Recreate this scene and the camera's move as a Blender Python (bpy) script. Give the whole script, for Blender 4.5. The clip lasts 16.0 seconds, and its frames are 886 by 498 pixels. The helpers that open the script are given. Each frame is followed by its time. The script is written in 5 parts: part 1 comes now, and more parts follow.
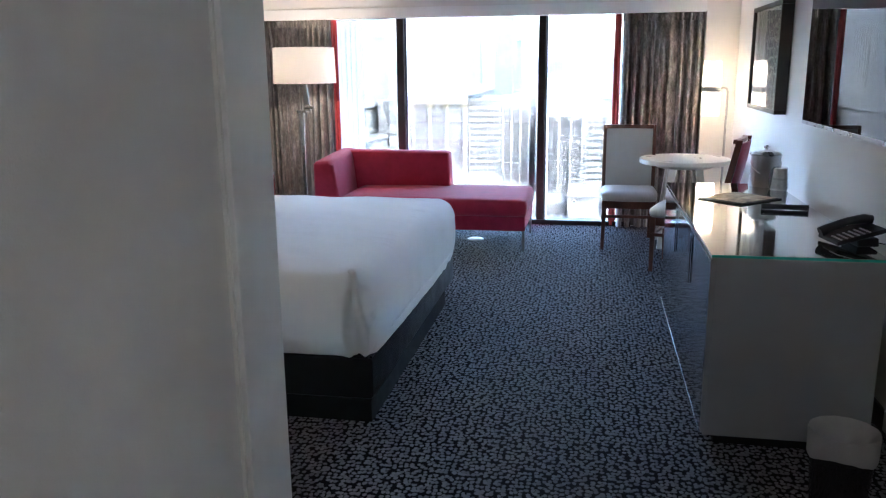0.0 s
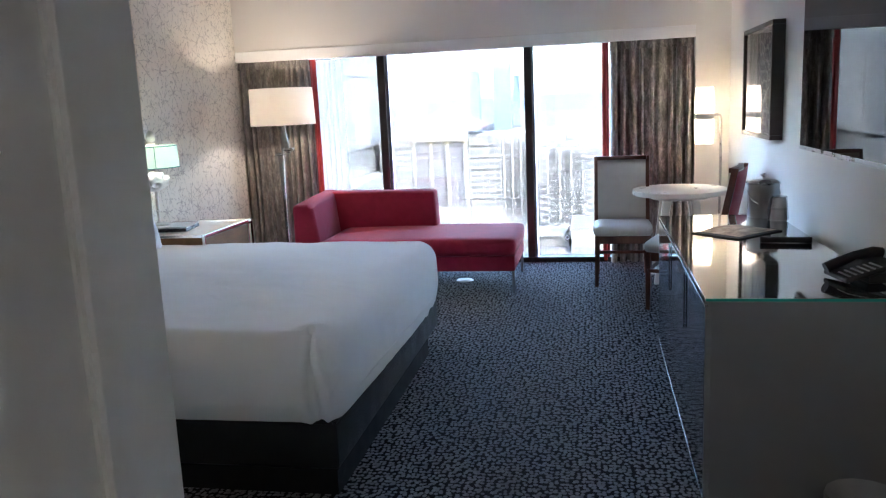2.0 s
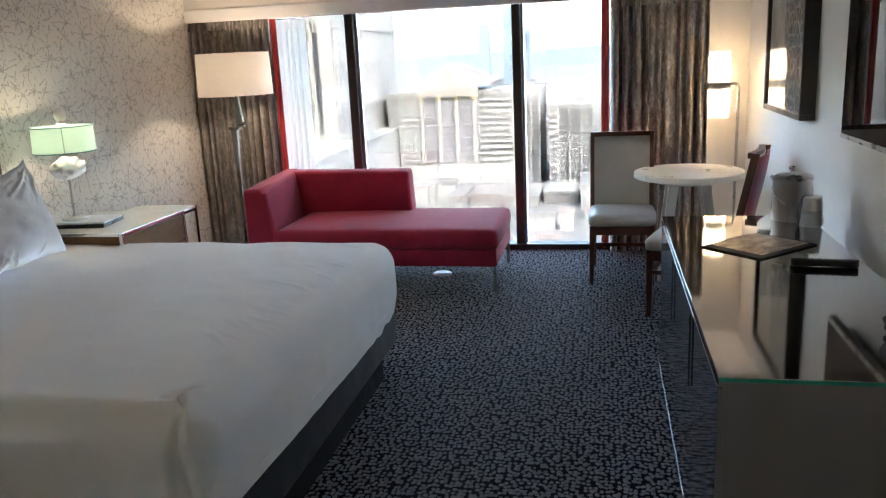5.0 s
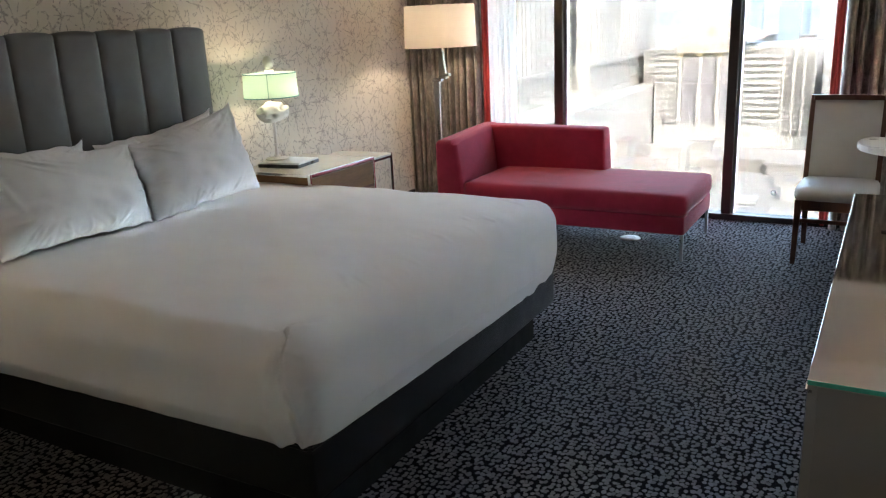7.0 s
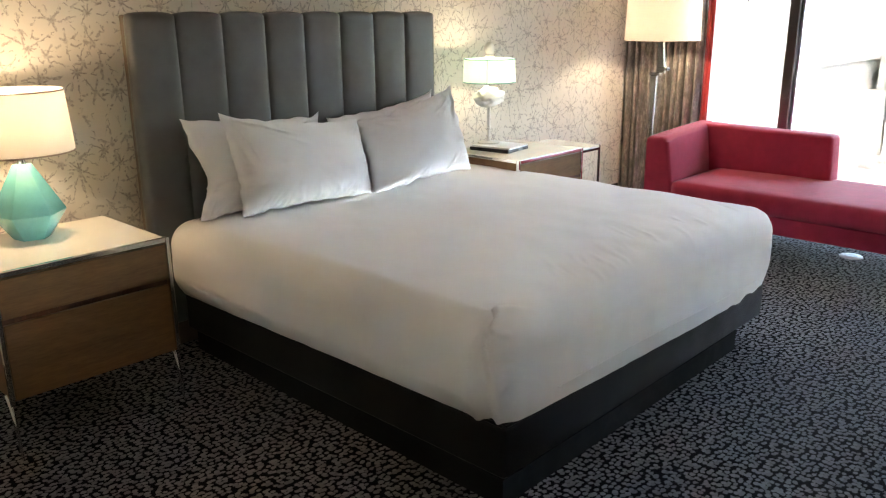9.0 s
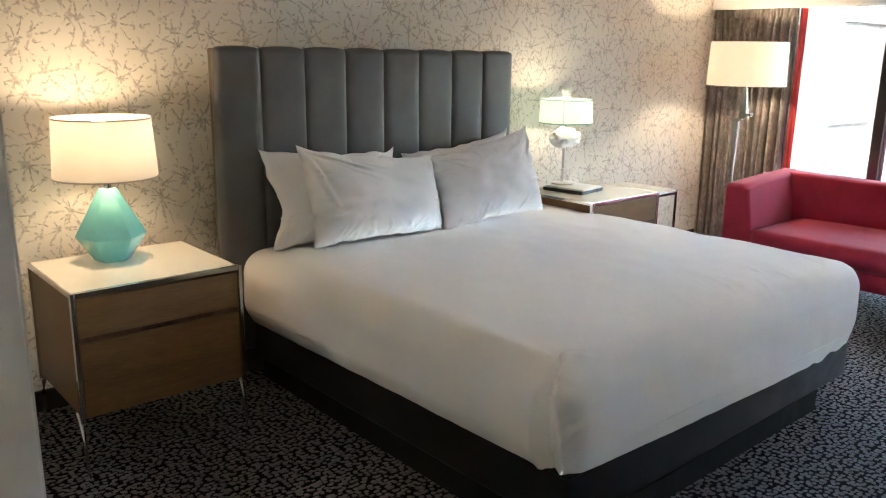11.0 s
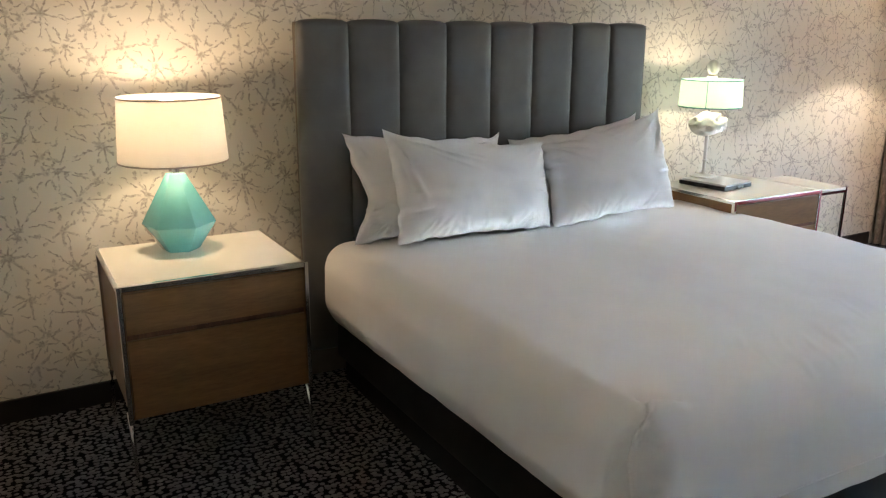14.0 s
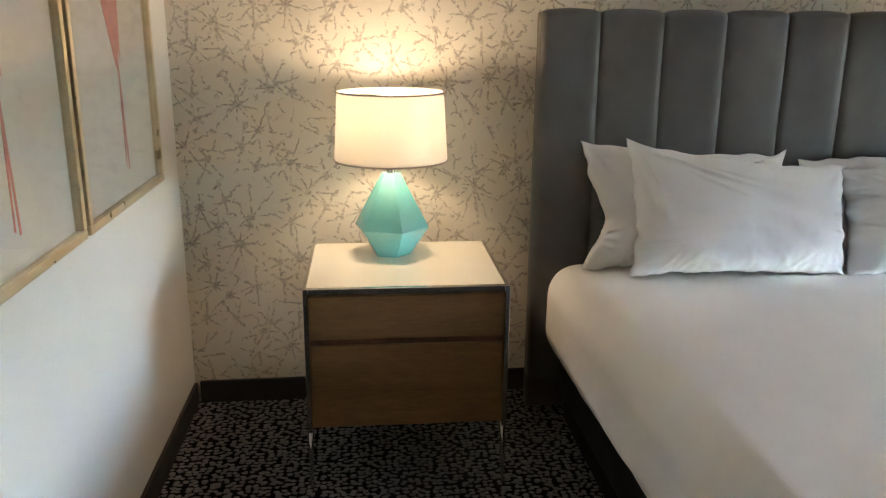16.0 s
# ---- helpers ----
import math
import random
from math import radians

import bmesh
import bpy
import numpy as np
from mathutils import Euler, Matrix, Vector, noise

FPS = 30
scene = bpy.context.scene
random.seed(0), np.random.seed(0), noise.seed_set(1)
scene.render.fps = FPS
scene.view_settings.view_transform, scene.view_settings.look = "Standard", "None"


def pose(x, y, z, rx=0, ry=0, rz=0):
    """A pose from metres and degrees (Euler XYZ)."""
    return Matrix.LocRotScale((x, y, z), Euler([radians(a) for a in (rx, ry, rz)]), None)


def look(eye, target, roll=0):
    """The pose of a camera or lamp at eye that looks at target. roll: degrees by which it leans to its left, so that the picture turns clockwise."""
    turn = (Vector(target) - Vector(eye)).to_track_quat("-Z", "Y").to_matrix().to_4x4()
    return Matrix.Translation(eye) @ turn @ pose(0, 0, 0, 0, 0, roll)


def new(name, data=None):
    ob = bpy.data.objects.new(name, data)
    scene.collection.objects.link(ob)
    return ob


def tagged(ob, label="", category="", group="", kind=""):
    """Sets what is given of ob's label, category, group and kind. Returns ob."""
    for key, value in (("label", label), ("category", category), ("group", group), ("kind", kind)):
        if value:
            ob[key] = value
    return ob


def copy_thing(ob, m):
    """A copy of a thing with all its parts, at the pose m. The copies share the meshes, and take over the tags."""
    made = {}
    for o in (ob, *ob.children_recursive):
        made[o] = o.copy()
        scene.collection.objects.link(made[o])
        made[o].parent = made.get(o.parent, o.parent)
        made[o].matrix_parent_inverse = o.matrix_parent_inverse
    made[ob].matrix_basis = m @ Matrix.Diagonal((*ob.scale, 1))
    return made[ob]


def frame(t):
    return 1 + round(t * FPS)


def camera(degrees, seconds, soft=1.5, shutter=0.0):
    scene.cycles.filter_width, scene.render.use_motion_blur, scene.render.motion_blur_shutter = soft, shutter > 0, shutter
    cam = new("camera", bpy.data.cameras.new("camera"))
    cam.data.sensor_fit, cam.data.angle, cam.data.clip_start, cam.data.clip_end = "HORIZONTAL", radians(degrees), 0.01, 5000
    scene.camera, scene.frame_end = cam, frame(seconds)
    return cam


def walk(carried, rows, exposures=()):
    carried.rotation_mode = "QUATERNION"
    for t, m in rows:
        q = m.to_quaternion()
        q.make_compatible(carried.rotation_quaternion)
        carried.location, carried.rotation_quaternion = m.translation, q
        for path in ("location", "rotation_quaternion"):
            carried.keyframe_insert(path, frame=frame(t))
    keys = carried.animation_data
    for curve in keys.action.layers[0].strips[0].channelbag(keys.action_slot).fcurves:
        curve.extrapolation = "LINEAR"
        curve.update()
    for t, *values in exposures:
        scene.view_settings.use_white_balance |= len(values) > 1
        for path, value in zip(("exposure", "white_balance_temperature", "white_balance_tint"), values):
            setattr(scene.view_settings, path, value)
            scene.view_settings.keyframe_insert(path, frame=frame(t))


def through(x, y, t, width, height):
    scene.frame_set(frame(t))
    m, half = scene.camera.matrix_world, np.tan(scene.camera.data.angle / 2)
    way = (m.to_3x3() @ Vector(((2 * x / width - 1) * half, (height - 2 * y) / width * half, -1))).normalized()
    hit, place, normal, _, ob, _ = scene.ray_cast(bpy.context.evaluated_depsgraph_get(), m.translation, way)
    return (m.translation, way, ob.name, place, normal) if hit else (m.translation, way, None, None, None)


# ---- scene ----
cam = camera(58.4, 16.0, 1.2)
PATH = [
    (0, (0.026, 0.018, 1.544), (-0.335, 1.933, 1.094), -0.6),
    (0.5, (0.043, 0.057, 1.545), (-0.244, 1.996, 1.146), -2.3),
    (1, (0.064, 0.127, 1.537), (-0.22, 2.071, 1.162), -2.1),
    (1.5, (0.081, 0.229, 1.541), (-0.259, 2.165, 1.169), -2.2),
    (2, (0.117, 0.356, 1.527), (-0.257, 2.287, 1.166), -2.6),
    (2.5, (0.089, 0.49, 1.522), (-0.291, 2.414, 1.133), -3.6),
    (3, (0.04, 0.676, 1.547), (-0.23, 2.612, 1.127), -3.6),
    (3.5, (0.031, 0.82, 1.568), (-0.226, 2.756, 1.137), -3.1),
    (3.7, (0.046, 0.912, 1.573), (-0.325, 2.83, 1.142), -3.2),
    (5.8, (0.437, 1.406, 1.616), (0.026, 3.299, 1.121), -2.7),
    (6, (0.518, 1.446, 1.604), (0.057, 3.326, 1.103), -3.1),
    (6.2, (0.59, 1.476, 1.593), (0.01, 3.324, 1.093), -2.9),
    (6.5, (0.566, 1.502, 1.594), (-0.13, 3.306, 1.083), -2.8),
    (7, (0.603, 1.453, 1.582), (-0.352, 3.123, 1.035), -2.6),
    (7.5, (0.561, 1.403, 1.576), (-0.514, 2.986, 0.994), -2.8),
    (8, (0.575, 1.386, 1.588), (-0.592, 2.893, 0.98), -1.9),
    (8.5, (0.574, 1.377, 1.588), (-0.662, 2.826, 0.979), -1.1),
    (9, (0.566, 1.355, 1.602), (-0.758, 2.742, 1.036), -0.4),
    (9.5, (0.551, 1.347, 1.608), (-0.865, 2.673, 1.12), -0.1),
    (9.7, (0.533, 1.343, 1.598), (-0.916, 2.642, 1.139), -0.4),
    (12, (0.544, 1.441, 1.611), (-0.93, 2.692, 1.099), 1.7),
    (12.5, (0.515, 1.491, 1.6), (-1.004, 2.682, 1.078), 1.3),
    (13, (0.415, 1.594, 1.598), (-1.14, 2.728, 1.055), 1.5),
    (13.5, (0.348, 1.725, 1.56), (-1.243, 2.815, 1.031), 0.9),
    (14, (0.335, 1.88, 1.578), (-1.344, 2.827, 1.048), 0.4),
    (14.5, (0.368, 2.038, 1.519), (-1.452, 2.692, 1.008), -0.2),
    (15, (0.262, 2.154, 1.528), (-1.586, 2.684, 0.975), 0.5),
    (15.5, (0.131, 2.242, 1.556), (-1.728, 2.703, 0.982), 1.6),
    (16, (0.039, 2.378, 1.552), (-1.878, 2.567, 1.014), 0.5),
]
# stops, kelvin and tint of the film's own camera
EXPOSURES = [(0.0, 8.95, 5650, 12), (0.5, 8.85, 5650, 12), (2.0, 8.75, 5850, 12), (3.5, 8.60, 6250, 11), (6.2, 8.42, 7200, 12), (7.0, 8.60, 7300, 12), (8.0, 9.15, 7500, 12), (9.5, 9.35, 7500, 12), (12.5, 9.12, 7150, 12), (14.5, 9.14, 7150, 12), (16.0, 9.20, 7250, 12)]
walk(cam, [(t, look(eye, target, roll)) for t, eye, target, roll in PATH], EXPOSURES)

# ---- light ----
SUN_EL, SUN_AZ = 45.0, 150.0
world = bpy.data.worlds.new("sky")
scene.world = world
world.use_nodes = True
wn = world.node_tree
sky = wn.nodes.new("ShaderNodeTexSky")
sky.sky_type = "NISHITA"
sky.sun_disc = False
sky.sun_elevation, sky.sun_rotation = radians(SUN_EL), radians(SUN_AZ)
sky.dust_density = 3.0
wn.links.new(sky.outputs[0], wn.nodes["Background"].inputs[0])
wn.nodes["Background"].inputs[1].default_value = 0.15
sun_data = bpy.data.lights.new("sun", "SUN")
sun_data.energy, sun_data.angle, sun_data.color = 0.5, radians(10), (1.0, 0.95, 0.88)
sun = new("sun", sun_data)
sun_dir = Vector((math.sin(radians(SUN_AZ)) * math.cos(radians(SUN_EL)), math.cos(radians(SUN_AZ)) * math.cos(radians(SUN_EL)), math.sin(radians(SUN_EL))))
sun.matrix_world = look(sun_dir * 50, (0, 0, 0))


def bulb(name, where, watts, colour, radius=0.03):
    data = bpy.data.lights.new(name, "POINT")
    data.energy, data.color, data.shadow_soft_size = watts, colour, radius
    ob = new(name, data)
    ob.location = where
    return ob


WARM = (1.0, 0.78, 0.55)
SOFT = (1.0, 0.80, 0.60)

# warm ceiling light in the entry, behind the start of the walk
bulb("entry_light", (0.30, -1.0, 2.54), 0.023, (1.0, 0.88, 0.74), 0.06)

# ---- mesh helpers ----


def box(bm, x0, x1, y0, y1, z0, z1, bevel=0.0, seg=2):
    made = bmesh.ops.create_cube(bm, size=1.0, matrix=Matrix.Translation(((x0 + x1) / 2, (y0 + y1) / 2, (z0 + z1) / 2)) @ Matrix.Diagonal((x1 - x0, y1 - y0, z1 - z0, 1)))
    if bevel > 0:
        edges = {e for v in made["verts"] for e in v.link_edges}
        bmesh.ops.bevel(bm, geom=list(edges), offset=bevel, segments=seg, profile=0.5, affect="EDGES", clamp_overlap=True)
    return bm


def boxed(x0, x1, y0, y1, z0, z1, bevel=0.0, seg=2):
    return box(bmesh.new(), x0, x1, y0, y1, z0, z1, bevel, seg)


def lathe(profile, seg=32, sx=1.0, sy=1.0, cx=0.0, cy=0.0, close=False):
    """A turned form from (radius, height) pairs."""
    bm = bmesh.new()
    rings = []
    for r, z in profile:
        if r <= 1e-6:
            rings.append([bm.verts.new((cx, cy, z))])
        else:
            rings.append([bm.verts.new((cx + sx * r * math.cos(2 * math.pi * i / seg), cy + sy * r * math.sin(2 * math.pi * i / seg), z)) for i in range(seg)])
    pairs = list(zip(rings, rings[1:]))
    if close:
        pairs.append((rings[-1], rings[0]))
    for a, b in pairs:
        for i in range(seg):
            k = (i + 1) % seg
            if len(a) == 1 and len(b) == 1:
                continue
            if len(a) == 1:
                bm.faces.new((a[0], b[k], b[i]))
            elif len(b) == 1:
                bm.faces.new((a[i], a[k], b[0]))
            else:
                bm.faces.new((a[i], a[k], b[k], b[i]))
    bmesh.ops.recalc_face_normals(bm, faces=bm.faces[:])
    SMOOTH[id(bm)] = 32
    return bm


def tube(points, radius, seg=10, bm=None):
    """A round bar along points."""
    bm = bm or bmesh.new()
    pts = [Vector(p) for p in points]
    rings = []
    for i, p in enumerate(pts):
        d = (pts[min(i + 1, len(pts) - 1)] - pts[max(i - 1, 0)]).normalized()
        side = d.cross(Vector((0, 0, 1)) if abs(d.z) < 0.95 else Vector((1, 0, 0))).normalized()
        up = side.cross(d)
        r = radius[i] if isinstance(radius, (list, tuple)) else radius
        rings.append([bm.verts.new(p + r * (math.cos(2 * math.pi * k / seg) * side + math.sin(2 * math.pi * k / seg) * up)) for k in range(seg)])
    for a, b in zip(rings, rings[1:]):
        for k in range(seg):
            bm.faces.new((a[k], a[(k + 1) % seg], b[(k + 1) % seg], b[k]))
    bm.faces.new(rings[0]), bm.faces.new(rings[-1])
    bmesh.ops.recalc_face_normals(bm, faces=bm.faces[:])
    SMOOTH[id(bm)] = 50
    return bm


def grid(nu, nv, f, bm=None):
    """A sheet: f(u, v) gives the place for u, v from 0 to 1."""
    bm = bm or bmesh.new()
    vs = [[bm.verts.new(f(i / nu, j / nv)) for j in range(nv + 1)] for i in range(nu + 1)]
    for i in range(nu):
        for j in range(nv):
            bm.faces.new((vs[i][j], vs[i + 1][j], vs[i + 1][j + 1], vs[i][j + 1]))
    return bm


def hull(corners):
    """The convex solid round some corners."""
    bm = bmesh.new()
    vs = [bm.verts.new(c) for c in corners]
    bmesh.ops.convex_hull(bm, input=vs)
    bmesh.ops.dissolve_limit(bm, angle_limit=radians(1), verts=bm.verts[:], edges=bm.edges[:])
    return bm


def soften(bm, offset, seg=2):
    bmesh.ops.bevel(bm, geom=bm.edges[:], offset=offset, segments=seg, profile=0.5, affect="EDGES", clamp_overlap=True)
    return bm


def solid(bm, depth):
    bmesh.ops.recalc_face_normals(bm, faces=bm.faces[:])
    bmesh.ops.solidify(bm, geom=bm.faces[:], thickness=depth)
    return bm


SMOOTH = {}


def mesh_of(name, bm, material, smooth=None):
    smooth = smooth or SMOOTH.pop(id(bm), 15)
    SMOOTH.pop(id(bm), None)
    me = bpy.data.meshes.new(name)
    for f in bm.faces:
        f.smooth = True
    bm.to_mesh(me)
    bm.free()
    me.set_sharp_from_angle(angle=radians(smooth))
    me.materials.append(material)
    return me


def part(name, bm, material, parent, label="", smooth=None):
    ob = new(name, mesh_of(name, bm, material, smooth))
    ob.parent = parent
    if label:
        tagged(ob, label)
    return ob


def thing(name, m, label, category, group=""):
    ob = new(name)
    ob.empty_display_size = 0.1
    ob.matrix_world = m
    return tagged(ob, label, category, group)


def setting(name, bm, material, label="", category="", smooth=None):
    return tagged(new(name, mesh_of(name, bm, material, smooth)), label, category, "", "structure")


# ---- materials ----


class Nodes:
    """Short names for building a material's nodes."""

    def __init__(self, name):
        self.mat = bpy.data.materials.new(name)
        self.mat.use_nodes = True
        self.tree = self.mat.node_tree
        self.bsdf = self.tree.nodes["Principled BSDF"]
        self.co = self.tree.nodes.new("ShaderNodeTexCoord")
        self.geo = self.tree.nodes.new("ShaderNodeNewGeometry")

    def put(self, socket, value):
        if hasattr(value, "is_output"):
            self.tree.links.new(value, socket)
        else:
            socket.default_value = value

    def math(self, op, a, b=0.0, c=0.0):
        n = self.tree.nodes.new("ShaderNodeMath")
        n.operation = op
        for s, v in zip(n.inputs, (a, b, c)):
            self.put(s, v)
        return n.outputs[0]

    def mapping(self, vec, scale=(1, 1, 1), rot=(0, 0, 0), loc=(0, 0, 0)):
        n = self.tree.nodes.new("ShaderNodeMapping")
        self.put(n.inputs["Vector"], vec)
        n.inputs["Scale"].default_value, n.inputs["Rotation"].default_value, n.inputs["Location"].default_value = scale, rot, loc
        return n.outputs[0]

    def noise(self, vec, scale, detail=3.0, rough=0.55):
        n = self.tree.nodes.new("ShaderNodeTexNoise")
        self.put(n.inputs["Vector"], vec)
        n.inputs["Scale"].default_value, n.inputs["Detail"].default_value, n.inputs["Roughness"].default_value = scale, detail, rough
        return n.outputs["Fac"]

    def voronoi(self, vec, scale, feature="F1", randomness=1.0, dims="3D"):
        n = self.tree.nodes.new("ShaderNodeTexVoronoi")
        n.voronoi_dimensions, n.feature = dims, feature
        self.put(n.inputs["Vector"], vec)
        n.inputs["Scale"].default_value, n.inputs["Randomness"].default_value = scale, randomness
        return n

    def wave(self, vec, scale, distortion=0.0, detail=2.0, direction="X"):
        n = self.tree.nodes.new("ShaderNodeTexWave")
        n.bands_direction = direction
        self.put(n.inputs["Vector"], vec)
        n.inputs["Scale"].default_value, n.inputs["Distortion"].default_value, n.inputs["Detail"].default_value = scale, distortion, detail
        return n.outputs["Fac"]

    def ramp(self, fac, stops):
        n = self.tree.nodes.new("ShaderNodeValToRGB")
        self.put(n.inputs[0], fac)
        e = n.color_ramp.elements
        while len(e) < len(stops):
            e.new(0.5)
        for el, (p, c) in zip(e, stops):
            el.position, el.color = p, (*c, 1) if len(c) == 3 else c
        return n.outputs[0]

    def mix(self, fac, a, b):
        n = self.tree.nodes.new("ShaderNodeMix")
        n.data_type = "RGBA"
        self.put(n.inputs[0], fac)
        for s, v in ((n.inputs[6], a), (n.inputs[7], b)):
            self.put(s, (*v, 1) if isinstance(v, tuple) and len(v) == 3 else v)
        return n.outputs[2]

    def rng(self, v, lo, hi, a=0.0, b=1.0):
        n = self.tree.nodes.new("ShaderNodeMapRange")
        for s, x in zip(n.inputs, (v, lo, hi, a, b)):
            self.put(s, x)
        return n.outputs[0]

    def bump(self, height, strength, distance):
        n = self.tree.nodes.new("ShaderNodeBump")
        n.inputs["Strength"].default_value, n.inputs["Distance"].default_value = strength, distance
        self.put(n.inputs["Height"], height)
        self.tree.links.new(n.outputs[0], self.bsdf.inputs["Normal"])

    def done(self, colour, rough=0.5, metal=0.0, spec=0.5, **more):
        self.put(self.bsdf.inputs["Base Color"], (*colour, 1) if isinstance(colour, tuple) and len(colour) == 3 else colour)
        self.put(self.bsdf.inputs["Roughness"], rough)
        self.put(self.bsdf.inputs["Metallic"], metal)
        self.put(self.bsdf.inputs["Specular IOR Level"], spec)
        for k, v in more.items():
            self.put(self.bsdf.inputs[k.replace("_", " ")], v)
        return self.mat


def plain(name, colour, rough=0.5, metal=0.0, spec=0.5, vary=0.12, scale=14.0, grain=220.0, bump=0.1, **more):
    """One colour with stains and fine grain."""
    n = Nodes(name)
    a = n.noise(n.co.outputs["Object"], scale, 4)
    g = n.noise(n.co.outputs["Object"], grain, 2)
    f = n.math("ADD", n.math("MULTIPLY", a, 0.7), n.math("MULTIPLY", g, 0.3))
    lo, hi = tuple(c * (1 - vary) for c in colour), tuple(min(1, c * (1 + vary)) for c in colour)
    if bump:
        n.bump(g, bump, 0.002)
    dr = min(0.06, rough * 0.3)
    r = n.rng(a, 0.3, 0.7, rough - dr, min(1, rough + dr))
    return n.done(n.mix(n.rng(f, 0.3, 0.7), lo, hi), r, metal, spec, **more)


def paint(name, colour):
    """Wall paint with a faint woven texture."""
    n = Nodes(name)
    p = n.co.outputs["Object"]
    a = n.noise(p, 1.7, 4)
    g = n.noise(p, 260, 3)
    n.bump(n.math("ADD", g, n.math("MULTIPLY", n.noise(p, 60, 2), 0.6)), 0.22, 0.003)
    lo = tuple(c * 0.95 for c in colour)
    return n.done(n.mix(a, lo, colour), 0.7, 0, 0.3)


def cloth(name, colour, weave=900.0, vary=0.1, rough=0.9, sheen=0.3, blot=6.0, crease=0.0):
    n = Nodes(name)
    p = n.co.outputs["Object"]
    a = n.noise(p, blot, 4)
    w = n.math("MULTIPLY", n.wave(p, weave / 6, 1.5, 2, "X"), n.wave(p, weave / 6, 1.5, 2, "Z"))
    g = n.noise(p, weave / 3, 3)
    height = n.math("ADD", w, g)
    if crease:
        bent = n.mapping(p, (1.0, 0.45, 0.8), (0.3, 0.5, 0.7))
        ridge = n.math("ABSOLUTE", n.math("SUBTRACT", n.noise(bent, 7.5, 2, 0.5), 0.5))
        height = n.math("SUBTRACT", height, n.math("MULTIPLY", n.rng(ridge, 0.0, 0.10), crease))
    n.bump(height, 0.25, 0.0015)
    lo, hi = tuple(c * (1 - vary) for c in colour), tuple(min(1, c * (1 + vary)) for c in colour)
    return n.done(n.mix(n.rng(n.math("ADD", n.math("MULTIPLY", a, 0.5), n.math("MULTIPLY", g, 0.5)), 0.35, 0.65), lo, hi), rough, 0, 0.2, Sheen_Weight=sheen)


def wood(name, dark, light, rough=0.4, scale=9.0, along="X"):
    n = Nodes(name)
    st = {"X": (0.12, 1, 1), "Y": (1, 0.12, 1), "Z": (1, 1, 0.12)}[along]
    p = n.mapping(n.co.outputs["Object"], st)
    warp = n.noise(p, scale, 4, 0.6)
    fine = n.noise(p, scale * 22, 3, 0.6)
    f = n.math("ADD", n.math("MULTIPLY", warp, 0.65), n.math("MULTIPLY", fine, 0.35))
    n.bump(fine, 0.15, 0.001)
    return n.done(n.mix(n.rng(f, 0.35, 0.65), dark, light), n.rng(warp, 0.3, 0.7, rough - 0.07, rough + 0.07), 0, 0.4)


def carpet_mat():
    """Charcoal pile with pale pebbles in loose rows, here and there run together."""
    n = Nodes("patterned_carpet")
    p = n.co.outputs["Object"]
    wob = n.tree.nodes.new("ShaderNodeTexNoise")
    n.put(wob.inputs["Vector"], p)
    wob.inputs["Scale"].default_value = 22.0
    sh = n.tree.nodes.new("ShaderNodeVectorMath")
    sh.operation = "MULTIPLY_ADD"
    n.put(sh.inputs[0], wob.outputs["Color"])
    sh.inputs[1].default_value = (0.012, 0.012, 0)
    n.put(sh.inputs[2], p)
    q = n.mapping(sh.outputs[0], (1.0, 0.82, 1.0))
    cell = n.voronoi(q, 47.0, "F1", 0.7, "2D")
    tint = n.tree.nodes.new("ShaderNodeSeparateColor")
    n.put(tint.inputs[0], cell.outputs["Color"])
    joins = n.rng(n.noise(p, 48, 2), 0.52, 0.70, 0.0, 0.28)
    fray = n.math("MULTIPLY", n.math("SUBTRACT", n.noise(p, 240, 2), 0.5), 0.20)
    size = n.rng(tint.outputs[1], 0.0, 1.0, -0.05, 0.06)
    field = n.math("ADD", n.math("ADD", n.math("SUBTRACT", size, cell.outputs["Distance"]), joins), fray)
    tone = n.math("MULTIPLY", n.rng(field, -0.42, -0.34), n.rng(tint.outputs[0], 0.0, 1.0, 0.7, 1.0))
    big = n.noise(p, 2.2, 3)
    pile = n.noise(p, 900, 2)
    dark = n.mix(big, (0.0028, 0.0028, 0.004), (0.0048, 0.0048, 0.0064))
    lite = n.mix(pile, (0.145, 0.142, 0.148), (0.255, 0.251, 0.258))
    n.bump(n.math("ADD", n.math("MULTIPLY", pile, 0.6), n.math("MULTIPLY", tone, 0.5)), 0.6, 0.004)
    return n.done(n.mix(tone, dark, lite), 0.85, 0, 0.05)


